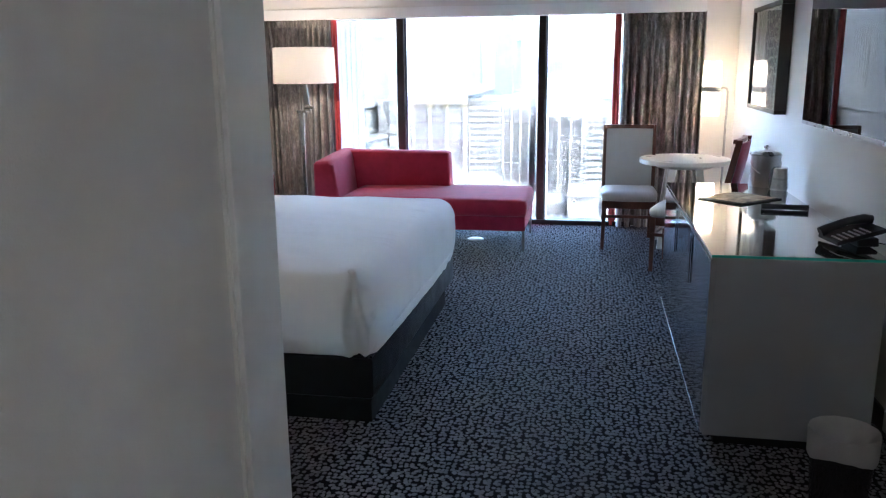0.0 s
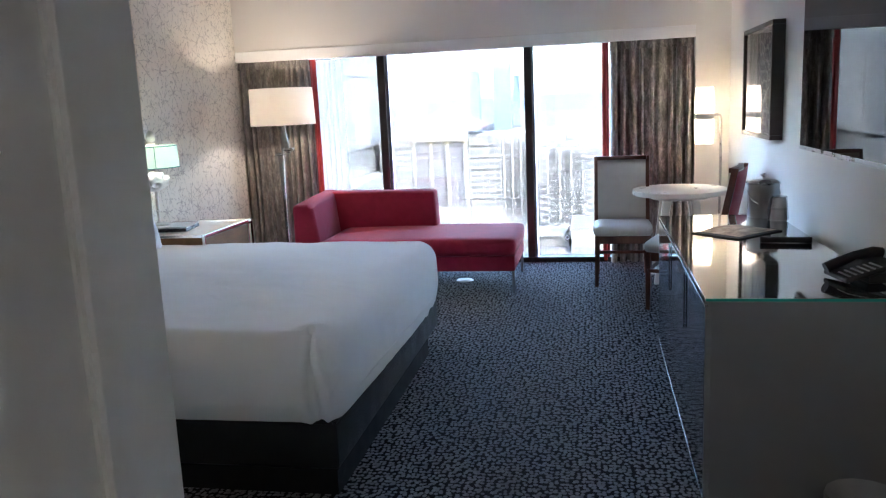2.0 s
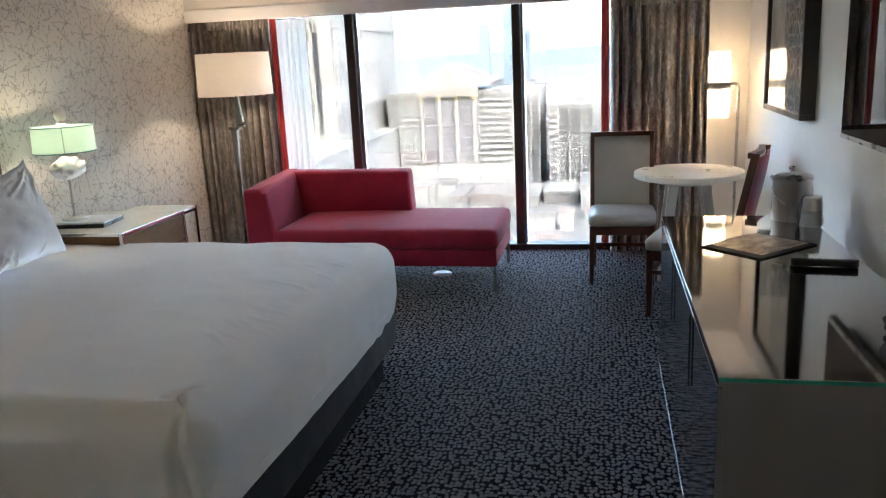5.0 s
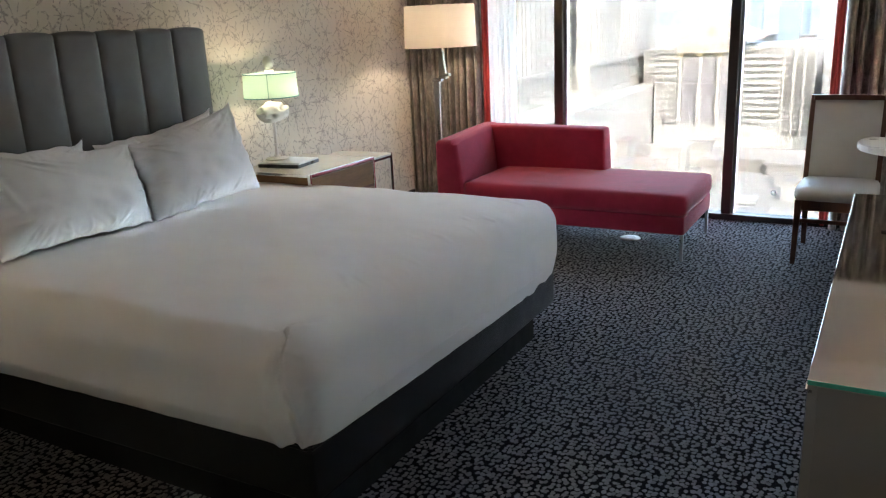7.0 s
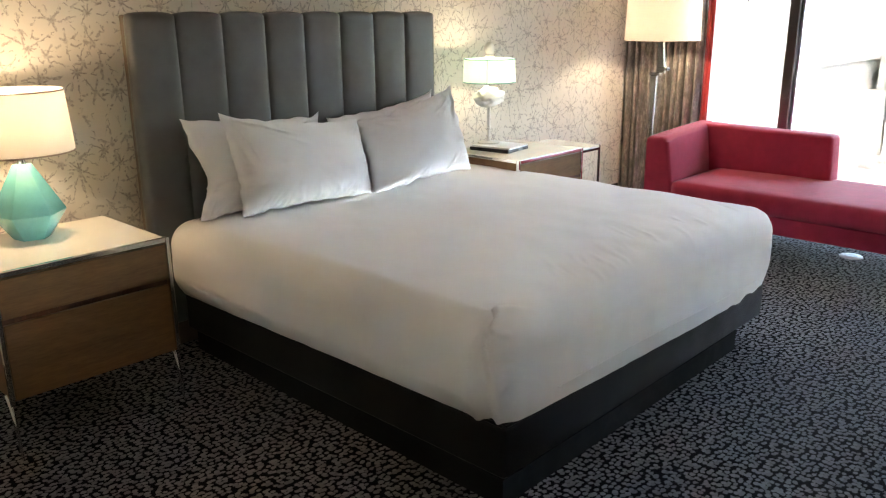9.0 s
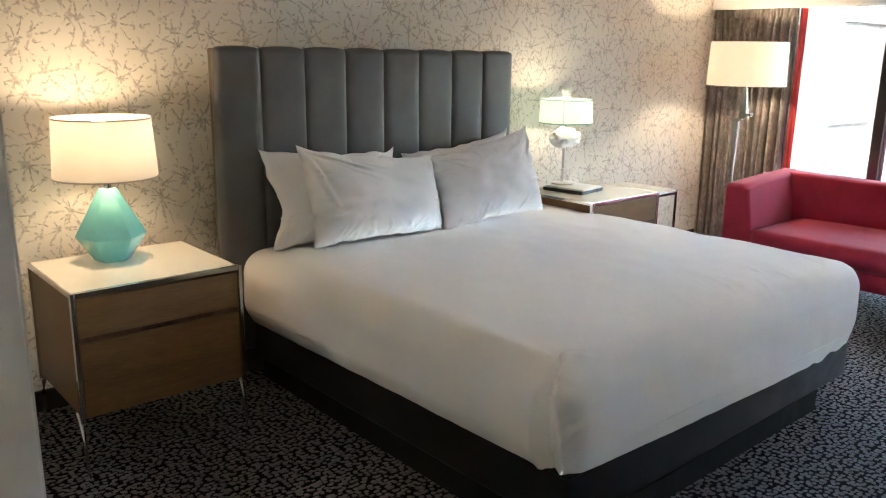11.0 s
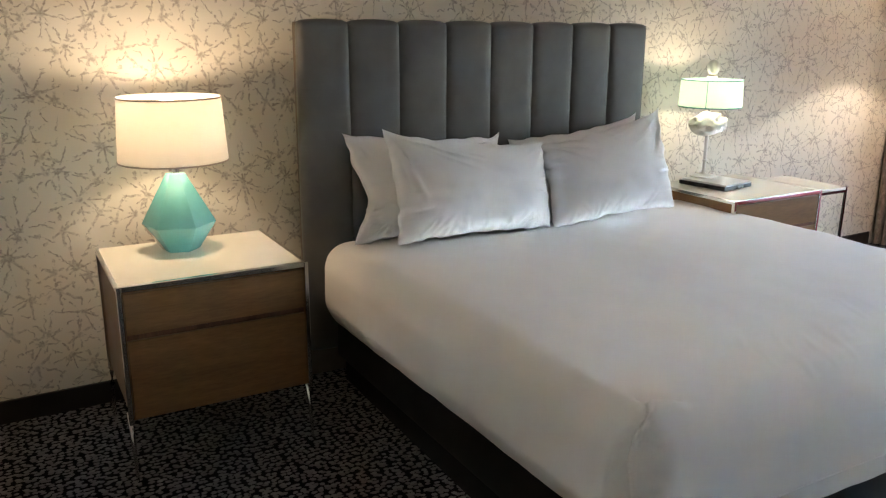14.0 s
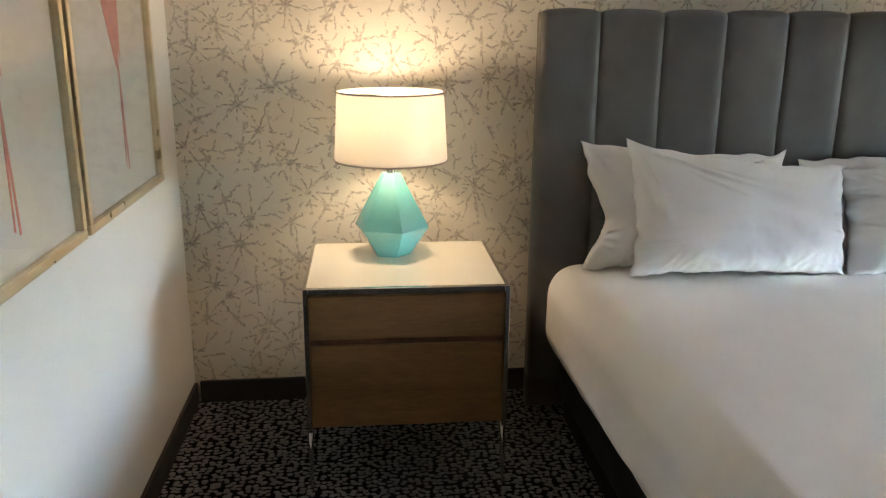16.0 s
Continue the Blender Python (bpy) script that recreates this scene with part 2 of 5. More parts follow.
def wallpaper_mat():
    """Cream paper printed with grey-brown bursts of broken lines."""
    n = Nodes("burst_wallpaper")
    p = n.co.outputs["Object"]
    sw = n.tree.nodes.new("ShaderNodeSeparateXYZ")
    n.put(sw.inputs[0], p)
    flat = n.tree.nodes.new("ShaderNodeCombineXYZ")
    n.put(flat.inputs[0], sw.outputs[1])
    n.put(flat.inputs[1], sw.outputs[2])
    q = flat.outputs[0]

    def bursts(scale, shift, spokes, reach):
        loc = n.mapping(q, (1, 1, 1), (0, 0, 0.4 * shift), (shift, shift * 1.7, 0))
        vo = n.voronoi(loc, scale, "F1", 0.85, "2D")
        d = n.tree.nodes.new("ShaderNodeVectorMath")
        d.operation = "SUBTRACT"
        n.put(d.inputs[0], loc)
        n.put(d.inputs[1], vo.outputs["Position"])
        s = n.tree.nodes.new("ShaderNodeSeparateXYZ")
        n.put(s.inputs[0], d.outputs[0])
        le = n.tree.nodes.new("ShaderNodeVectorMath")
        le.operation = "LENGTH"
        n.put(le.inputs[0], d.outputs[0])
        r = le.outputs["Value"]
        col = n.tree.nodes.new("ShaderNodeSeparateColor")
        n.put(col.inputs[0], vo.outputs["Color"])
        ang = n.math("ARCTAN2", s.outputs[1], s.outputs[0])
        turn = n.math("ADD", n.math("MULTIPLY", ang, spokes / 2), n.math("MULTIPLY", col.outputs[0], 6.0))
        bent = n.math("ADD", turn, n.math("MULTIPLY", n.noise(loc, 26, 2), 2.6))
        off = n.math("MULTIPLY", n.math("ABSOLUTE", n.math("SINE", bent)), r)
        line = n.rng(off, 0.0095, 0.0190, 1.0, 0.0)
        broken = n.rng(n.noise(loc, 26, 3), 0.46, 0.51)
        near = n.rng(r, reach * 0.7, reach, 1.0, 0.0)
        core = n.rng(r, 0.006, 0.014, 0.9, 0.0)
        return n.math("MAXIMUM", n.math("MULTIPLY", n.math("MULTIPLY", line, broken), near), core)

    a = bursts(5.0, 0.0, 9, 0.19)
    b = bursts(6.8, 3.3, 6, 0.15)
    ink = n.math("MAXIMUM", a, n.math("MULTIPLY", b, 0.85))
    ink = n.math("MULTIPLY", ink, n.rng(n.noise(q, 75, 2), 0.35, 0.6, 0.35, 1.0))
    paper = n.mix(n.noise(q, 3, 4), (0.72, 0.68, 0.60), (0.79, 0.75, 0.67))
    n.bump(n.math("ADD", n.noise(q, 320, 2), n.math("MULTIPLY", ink, 0.6)), 0.12, 0.002)
    return n.done(n.mix(n.math("MULTIPLY", ink, 0.76), paper, (0.23, 0.20, 0.175)), n.rng(ink, 0, 1, 0.62, 0.4), 0, 0.35)


def curtain_mat():
    n = Nodes("crushed_curtain")
    p = n.mapping(n.co.outputs["Object"], (1, 1, 0.45))
    a = n.noise(p, 16, 6, 0.7)
    b = n.noise(p, 70, 4, 0.7)
    f = n.math("ADD", n.math("MULTIPLY", a, 0.6), n.math("MULTIPLY", b, 0.4))
    n.bump(b, 0.25, 0.003)
    col = n.ramp(n.rng(f, 0.35, 0.66), [(0.0, (0.09, 0.080, 0.071)), (0.5, (0.20, 0.18, 0.16)), (1.0, (0.42, 0.385, 0.34))])
    return n.done(col, 0.62, 0, 0.35, Sheen_Weight=0.3)


def shade_mat(name, colour, through=0.5):
    """Lamp-shade fabric that lets light through."""
    n = Nodes(name)
    p = n.co.outputs["Object"]
    g = n.noise(p, 500, 2)
    n.done(n.mix(g, tuple(c * 0.93 for c in colour), colour), 0.8, 0, 0.2)
    n.bump(g, 0.1, 0.001)
    tr = n.tree.nodes.new("ShaderNodeBsdfTranslucent")
    tr.inputs[0].default_value = (*colour, 1)
    mx = n.tree.nodes.new("ShaderNodeMixShader")
    mx.inputs[0].default_value = through
    out = n.tree.nodes["Material Output"]
    n.tree.links.new(n.bsdf.outputs[0], mx.inputs[1])
    n.tree.links.new(tr.outputs[0], mx.inputs[2])
    n.tree.links.new(mx.outputs[0], out.inputs[0])
    return n.mat


def glass_mat(name, colour=(1, 1, 1), rough=0.0, clear=0.92, gloss=0.03):
    """Thin pane: mostly clear, with a reflection that grows at a slant."""
    n = Nodes(name)
    tr = n.tree.nodes.new("ShaderNodeBsdfTransparent")
    tr.inputs[0].default_value = (*(c * clear for c in colour), 1)
    gl = n.tree.nodes.new("ShaderNodeBsdfGlossy")
    gl.inputs["Roughness"].default_value = rough
    lw = n.tree.nodes.new("ShaderNodeLayerWeight")
    lw.inputs[0].default_value = 0.5
    slant = n.math("ADD", n.math("MULTIPLY", n.math("POWER", lw.outputs["Facing"], 4.0), 0.6), gloss)
    mx = n.tree.nodes.new("ShaderNodeMixShader")
    n.tree.links.new(slant, mx.inputs[0])
    n.tree.links.new(tr.outputs[0], mx.inputs[1])
    n.tree.links.new(gl.outputs[0], mx.inputs[2])
    n.tree.links.new(mx.outputs[0], n.tree.nodes["Material Output"].inputs[0])
    return n.mat


M_WALL = paint("grey_white_paint", (0.79, 0.78, 0.76))
M_SOFFIT = paint("cream_paint", (0.80, 0.77, 0.72))
M_CEIL = paint("white_ceiling_paint", (0.85, 0.84, 0.82))
M_TRIM = plain("satin_trim_paint", (0.74, 0.74, 0.73), 0.45, vary=0.03)
M_PAPER = wallpaper_mat()
M_CARPET = carpet_mat()
M_BASE = plain("dark_baseboard", (0.022, 0.018, 0.017), 0.45, vary=0.2)
M_BRONZE = plain("dark_bronze_aluminium", (0.045, 0.035, 0.03), 0.4, 0.6, vary=0.15)
M_FRAMEGREY = plain("grey_blue_gasket", (0.32, 0.36, 0.42), 0.4, 0.3)
M_PANE = glass_mat("tinted_window_glass", (0.96, 1.0, 1.0), 0.0, 0.18, 0.02)
M_CURTAIN = curtain_mat()
M_LINING = cloth("red_lining", (0.42, 0.045, 0.04), 700, 0.15)
M_SHEER = shade_mat("white_sheer", (0.90, 0.88, 0.84), 0.55)
M_LINEN = cloth("white_cotton", (0.86, 0.845, 0.835), 1400, 0.03, 0.85, 0.15, 3.0, 1.2)
M_PILLOW = cloth("white_pillow_cotton", (0.82, 0.82, 0.84), 1400, 0.03, 0.85, 0.15, 4.0, 4.5)
M_LEATHER = plain("charcoal_leatherette", (0.096, 0.097, 0.098), 0.38, 0, 0.5, 0.18, 8, 600, 0.25)
M_HEADSIDE = plain("bronze_leatherette", (0.12, 0.088, 0.06), 0.4, 0, 0.5, 0.18, 8, 600, 0.25)
M_BEDBASE = plain("black_leatherette", (0.0125, 0.0118, 0.0115), 0.45, 0, 0.22, 0.2, 8, 600, 0.25)
M_BLACK = plain("matt_black", (0.006, 0.006, 0.006), 0.8, 0, 0.2)
M_RED = cloth("raspberry_wool", (0.37, 0.024, 0.050), 800, 0.16, 0.9, 0.2, 14.0)
M_CHROME = plain("polished_chrome", (0.80, 0.79, 0.78), 0.12, 1.0, vary=0.04, bump=0)
M_STEEL = plain("brushed_steel", (0.48, 0.47, 0.46), 0.3, 1.0, vary=0.1)
M_DARKCHROME = plain("smoked_chrome", (0.16, 0.15, 0.155), 0.2, 1.0, vary=0.1, bump=0)
M_OAK = wood("brown_oak", (0.122, 0.056, 0.019), (0.245, 0.122, 0.047), 0.42, 7, "Y")
M_CREAM = plain("cream_lacquer", (0.80, 0.76, 0.66), 0.16, 0, 0.5, 0.03, 4, 90, 0.0)
M_WALNUT = wood("red_walnut", (0.05, 0.017, 0.010), (0.15, 0.055, 0.028), 0.35, 8, "Z")
M_VINYL = plain("cream_vinyl", (0.58, 0.55, 0.50), 0.4, 0, 0.4, 0.05, 9, 500, 0.2)
M_REDVINYL = plain("crimson_vinyl", (0.30, 0.025, 0.040), 0.42, 0, 0.4, 0.12, 9, 300, 0.3)
M_STONE = plain("cream_stone", (0.70, 0.66, 0.59), 0.32, 0, 0.4, 0.03, 6, 40, 0.0)
M_BUCKET = plain("dull_steel", (0.46, 0.455, 0.45), 0.30, 1.0, vary=0.03, scale=3.0, bump=0)
# chrome with the dark curtains' reflection put into its base colour
M_POLE = plain("shaded_chrome", (0.32, 0.31, 0.30), 0.16, 1.0, vary=0.1, bump=0)
M_CABSIDE = plain("grey_laminate", (0.25, 0.252, 0.262), 0.5, 0, 0.4, 0.05, 3, 400, 0.05)
M_CABFRONT = plain("grey_mirror_laminate", (0.58, 0.59, 0.63), 0.07, 1.0, 0.5, 0.05, 3, 90, 0.0)
M_CABTOP = plain("mirrored_glass_top", (0.52, 0.52, 0.52), 0.05, 1.0, 0.5, 0.02, 2, 50, 0.0)
M_GLASSEDGE = plain("green_glass_edge", (0.05, 0.42, 0.34), 0.15, 0, 0.6, 0.1)
M_TV = plain("black_screen_glass", (0.004, 0.004, 0.005), 0.010, 0, 0.35, 0.05, 3, 40, 0.0, IOR=1.5)
M_TVFRAME = plain("black_bezel", (0.012, 0.012, 0.013), 0.3)
M_BLACKPLASTIC = plain("black_plastic", (0.012, 0.012, 0.014), 0.5, 0, 0.5, 0.1)
M_KEY = plain("grey_keys", (0.50, 0.50, 0.52), 0.4)
M_PHONEKEY = plain("phone_keys", (0.50, 0.50, 0.52), 0.45)
M_WHITEPLASTIC = plain("white_plastic", (0.76, 0.76, 0.75), 0.4, vary=0.03)
M_SHADE = shade_mat("warm_white_shade", (0.83, 0.80, 0.75), 0.42)
M_RIM = shade_mat("taupe_shade_trim", (0.50, 0.43, 0.40), 0.25)
M_MINT = shade_mat("mint_shade", (0.76, 0.92, 0.85), 0.5)
M_OPAL = shade_mat("opal_glass_shade", (0.93, 0.90, 0.84), 0.6)
M_TEAL = plain("teal_glazed_ceramic", (0.17, 0.54, 0.53), 0.16, 0, 0.55, 0.07, 8, 60, 0.0, Coat_Weight=0.6)
M_TEALRIM = plain("teal_rim", (0.12, 0.36, 0.34), 0.6)
M_PLASTER = plain("white_plaster_cast", (0.82, 0.79, 0.75), 0.6, 0, 0.3, 0.05, 20, 200, 0.3)
M_GOLD = plain("pale_gold_frame", (0.60, 0.50, 0.34), 0.32, 1.0, vary=0.12)
M_MAT = plain("pale_grey_mount_board", (0.66, 0.67, 0.66), 0.75, vary=0.03)
M_ROSE = plain("rose_ink", (0.62, 0.19, 0.17), 0.7, vary=0.25, scale=30)
M_ESPRESSO = wood("espresso_frame", (0.012, 0.007, 0.005), (0.03, 0.018, 0.012), 0.35, 8, "Z")
M_LINER = plain("cloudy_plastic_liner", (0.75, 0.75, 0.76), 0.35, 0, 0.5, 0.1, Alpha=0.45)
M_BAG = glass_mat("clear_plastic_bag", (0.95, 0.95, 0.96), 0.2, 0.85)

# ---- structure ----
XE, YS, YN, CEIL, DROP = 1.29, 1.64, 7.70, 2.62, 2.29


def west(y):
    """The headboard wall stands about a degree off square."""
    return -3.14 - 0.019 * (y - 1.64)


setting("floor", boxed(-3.5, 1.6, -1.9, 8.0, -0.2, 0.0), M_CARPET, "dark patterned carpet with pale grey pebble dashes", "carpet")
setting("ceiling", boxed(-3.5, XE - 0.29, -1.9, 8.0, CEIL, CEIL + 0.15), M_CEIL, "plain white painted ceiling", "ceiling")
setting("soffit_east", boxed(XE - 0.29, XE + 0.2, -1.9, YN, DROP, CEIL + 0.15), M_CEIL, "dropped white soffit along the wall", "soffit")
setting("wall_west", hull([(west(1.3), 1.3, 0), (west(8.0), 8.0, 0), (-3.6, 1.3, 0), (-3.6, 8.0, 0), (west(1.3), 1.3, CEIL), (west(8.0), 8.0, CEIL), (-3.6, 1.3, CEIL), (-3.6, 8.0, CEIL)]), M_PAPER, "cream wallpaper with grey burst pattern", "wall")
setting("wall_east", boxed(XE, XE + 0.2, -1.9, 8.0, 0, DROP), M_WALL, "grey-white textured wall", "wall")
setting("wall_south", boxed(-3.5, -0.662, 1.42, YS - 0.002, 0, CEIL), M_WALL, "off-white textured wall with framed prints", "wall")
setting("wall_entry", boxed(-0.86, -0.668, -1.9, 1.418, 0, CEIL), M_WALL, "grey-white entry wall", "wall")
setting("wall_entry_end", boxed(-0.668, XE, -1.9, -1.75, 0, CEIL), M_WALL, "plain entry wall", "wall")
setting("trim_entry", boxed(-0.666, -0.650, 1.43, 1.632, 0, CEIL, 0.003), M_TRIM, "flat painted corner trim board", "trim")
setting("wall_north_pier", boxed(1.0, XE, YN, 8.0, 0, DROP), M_SOFFIT, "cream painted pier beside the window", "wall")
setting("wall_north_soffit", boxed(-3.5, 1.0, YN, YN + 0.12, 2.02, CEIL), M_SOFFIT, "cream painted bulkhead above the window", "wall")
setting("wall_north_header", boxed(-3.5, 1.0, 7.9, 8.0, 2.1, CEIL), M_SOFFIT, "wall above the window", "wall")
setting("wall_north_west", boxed(-3.5, -2.68, 7.84, 8.0, 0, 2.03), M_SOFFIT, "wall beside the window", "wall")
setting("wall_north_east", boxed(0.42, 1.0, 7.84, 8.0, 0, 2.03), M_SOFFIT, "wall beside the window", "wall")
setting("trim_pelmet", boxed(west(YN) + 0.002, 0.998, YN - 0.014, YN + 0.125, 1.995, 2.095, 0.004), M_CEIL, "white pelmet board above the curtains", "trim")
b = boxed(west(4.7), west(4.7) + 0.014, 1.66, 7.7, 0, 0.10, 0.003)
bmesh.ops.rotate(b, cent=(west(4.7), 4.7, 0), matrix=Matrix.Rotation(0.019, 3, "Z"), verts=b.verts[:])
setting("baseboard_west", b, M_BASE, "dark low baseboard", "baseboard")
setting("baseboard_south", boxed(-3.12, -0.65, YS, YS + 0.014, 0, 0.10, 0.003), M_BASE, "dark low baseboard", "baseboard")
setting("baseboard_east", boxed(XE - 0.014, XE, -1.7, YN, 0, 0.10, 0.003), M_BASE, "dark low baseboard", "baseboard")

# window: frame bars, panes, track
win = tagged(new("window_1"), "floor-length window with dark bronze frame", "window", "", "structure")
part("window_sill", boxed(-2.678, 0.418, 7.80, 7.95, 0.0, 0.045, 0.004), M_BRONZE, win)
part("head_rail", boxed(-2.678, 0.418, 7.835, 7.895, 2.03, 2.098, 0.004), M_BRONZE, win)
for x0, x1 in ((-1.89, -1.815), (-0.50, -0.43)):
    part("mullion", boxed(x0, x1, 7.815, 7.93, 0.045, 2.03, 0.004), M_BRONZE, win)
    part("gasket", boxed(x1, x1 + 0.022, 7.86, 7.92, 0.045, 2.03, 0.003), M_FRAMEGREY, win)
for x0, x1 in ((-2.678, -1.89), (-1.79, -0.50), (-0.405, 0.418)):
    g = part("pane", boxed(x0, x1, 7.885, 7.893, 0.045, 2.03), M_PANE, win)
    g.visible_shadow = False
part("sticker", lathe([(0.015, 0), (0.020, 0), (0.020, 0.001), (0.015, 0.001)], 24, close=True), M_KEY, win, "small round grey sticker").matrix_local = pose(-0.13, 7.884, 0.22, 90, 0, 0)


def curtain(name, x0, x1, y, z0, z1, folds, depth, material, label, seed, gather=0.35):
    rnd = random.Random(seed)
    ph = [rnd.uniform(0, 6.28) for _ in range(6)]

    def f(u, v):
        z = z0 + (z1 - z0) * v
        w = u + 0.012 * math.sin(5 * u * 6.28 + ph[0]) + 0.02 * (1 - v) * math.sin(2.3 * u * 6.28 + ph[1])
        amp = depth * (0.6 + 0.4 * math.sin(7 * u + ph[2])) * (gather + (1 - gather) * (1 - v ** 6))
        q = w * folds * 6.2832
        d = amp * (math.cos(q) - 0.25 * math.cos(2 * q)) + 0.18 * amp * math.sin(1.7 * q + ph[3] + 1.5 * v)
        return (x0 + (x1 - x0) * u + 0.22 * amp * math.sin(2 * q), y + d, z)

    bm = grid(int(folds * 18), 16, f)
    ob = new(name, mesh_of(name, solid(bm, 0.0015), material, 80))
    return tagged(ob, label, "curtain")


left_curtain = thing("curtain", pose(0, 0, 0), "crushed grey curtain with red lining, drawn open", "curtain", "window curtains")
right_curtain = thing("curtain", pose(0, 0, 0), "crushed grey curtain with red lining, drawn open", "curtain", "window curtains")
for who, (x0, x1, l0, l1, fo, seed) in ((left_curtain, (-3.25, -2.54, -2.545, -2.485, 11, 3)), (right_curtain, (0.27, 0.99, 0.205, 0.265, 9, 8))):
    c = curtain("drape", x0, x1, 7.755, 0.012, 2.0, fo, 0.062, M_CURTAIN, "", seed)
    c.parent = who
    h = curtain("heading", x0, x1, 7.735, 1.925, 1.998, fo * 1.6, 0.012, M_CURTAIN, "", seed + 1, 1.0)
    h.parent = who
    r = curtain("lining", l0, l1, 7.80, 0.012, 1.998, 1.2, 0.010, M_LINING, "red lining edge", seed + 2)
    r.parent = who
    for o in (c, h):
        del o["category"]
    del r["category"]
curtain("sheer_curtain", -2.50, -2.24, 7.835, 0.02, 1.985, 5, 0.016, M_SHEER, "gathered white sheer curtain by the window", 21)

# ---- bed ----


def pad(x0, x1, y0, y1, z0, z1, r, step=0.04, wave=0.0, bulge=0.0, seed=0, freq=3.0):
    """A soft block: rounded by r, swollen and slightly uneven."""
    bm = bmesh.new()
    lo, hi = Vector((x0, y0, z0)), Vector((x1, y1, z1))
    n = [max(3, int((hi[i] - lo[i]) / step)) for i in range(3)]
    verts = {}

    def vert(i, j, k):
        if (i, j, k) not in verts:
            p = Vector([lo[a] + (hi[a] - lo[a]) * c / n[a] for a, c in enumerate((i, j, k))])
            q = Vector([min(max(p[a], lo[a] + r), hi[a] - r) for a in range(3)])
            d = p - q
            s = q + d.normalized() * r if d.length > 1e-6 else p
            m = (lo + hi) / 2
            e = Vector([(s[a] - m[a]) / (hi[a] - lo[a]) * 2 for a in range(3)])
            if bulge:
                for a in range(3):
                    o = [c for c in range(3) if c != a]
                    if abs(e[a]) > 0.5:
                        s[a] += bulge * e[a] * (1 - e[o[0]] ** 2) * (1 - e[o[1]] ** 2)
            if wave:
                w = noise.noise(s * freq + Vector((seed, 0, 0))) + 0.5 * noise.noise(s * freq * 2.7 + Vector((0, seed, 0)))
                s += (d.normalized() if d.length > 1e-6 else Vector((0, 0, 1))) * wave * w
            verts[(i, j, k)] = bm.verts.new(s)
        return verts[(i, j, k)]

    for a in range(3):
        o = [c for c in range(3) if c != a]
        for side in (0, n[a]):
            for i in range(n[o[0]]):
                for j in range(n[o[1]]):
                    q = []
                    for di, dj in ((0, 0), (1, 0), (1, 1), (0, 1)):
                        c = [0, 0, 0]
                        c[a], c[o[0]], c[o[1]] = side, i + di, j + dj
                        q.append(vert(*c))
                    bm.faces.new(q)
    bmesh.ops.recalc_face_normals(bm, faces=bm.faces[:])
    SMOOTH[id(bm)] = 80
    return bm


def ridge(a, c, folds):
    """Height of a set of tapering folds (start, end, width, height) at a place on the cloth."""
    h = 0.0
    for (x0, y0), (x1, y1), wd, top in folds:
        dx, dy = x1 - x0, y1 - y0
        t = ((a - x0) * dx + (c - y0) * dy) / (dx * dx + dy * dy)
        if -0.1 < t < 1.0:
            w = wd * (0.6 + 0.8 * max(t, 0))
            d = abs((a - x0) * dy - (c - y0) * dx) / math.hypot(dx, dy) / w
            if d < 3:
                h += top * (math.exp(-d * d) - 0.45 * math.exp(-(d - 1.4) ** 2)) * (1 - max(t, 0)) ** 0.8 * min(1, (t + 0.1) * 6)
    return h


BX0, BX1, BY0, BY1 = -2.92, -0.887, 3.165, 5.25
bed = thing("bed", pose(0, 0, 0), "large made bed with white cover on black leatherette base", "bed")
bed_base = boxed(BX0, BX1, BY0, BY1, 0.105, 0.302, 0.022, 3)
for v in bed_base.verts:
    if v.co.y < 4 and v.co.x < -2:
        v.co.y -= 0.018
part("base", bed_base, M_BEDBASE, bed, "black leatherette bed base")
part("plinth", boxed(BX0 + 0.05, BX1 - 0.012, BY0 + 0.008, 4.98, 0.0, 0.105), M_BLACK, bed)


def rail(bm, x0, x1, y0, y1, z):
    return tube([(x0, y0, z), (x1, y1, z)], 0.006, 8, bm)


piping = rail(None, BX0, BX1 - 0.02, BY0 + 0.012, BY0 + 0.012, 0.300)
rail(piping, BX1 - 0.012, BX1 - 0.012, BY0 + 0.02, BY1 - 0.02, 0.300)
part("piping", piping, M_BEDBASE, bed)
MX1, MY0, MY1 = -0.872, 3.105, 5.335
cover = pad(-2.945, MX1, MY0, MY1, 0.0, 0.670, 0.125, 0.011, 0.005, 0.010, 4, 3.2)
bmesh.ops.bisect_plane(cover, geom=cover.verts[:] + cover.edges[:] + cover.faces[:], plane_co=(0, 3.105, 0.318), plane_no=(0, 0.034, 1), clear_inner=True)
rnd = random.Random(12)
LIES = []
for k in range(34):
    # soft wrinkles that run over the foot edge at one slant
    x, y = rnd.uniform(-1.16, -0.90), rnd.uniform(3.5, 5.25)
    ln = rnd.uniform(0.10, 0.30)
    LIES.append(((x, y), (x - ln * rnd.uniform(0.7, 1.0), y + ln * rnd.uniform(0.35, 0.75)), rnd.uniform(0.008, 0.016), rnd.uniform(0.002, 0.0042)))
for k in range(7):
    x, y = rnd.uniform(-2.3, -1.4), rnd.uniform(3.4, 5.0)
    LIES.append(((x, y), (x + rnd.uniform(-0.25, 0.25), y + rnd.uniform(0.1, 0.3)), rnd.uniform(0.008, 0.014), rnd.uniform(0.0015, 0.003)))
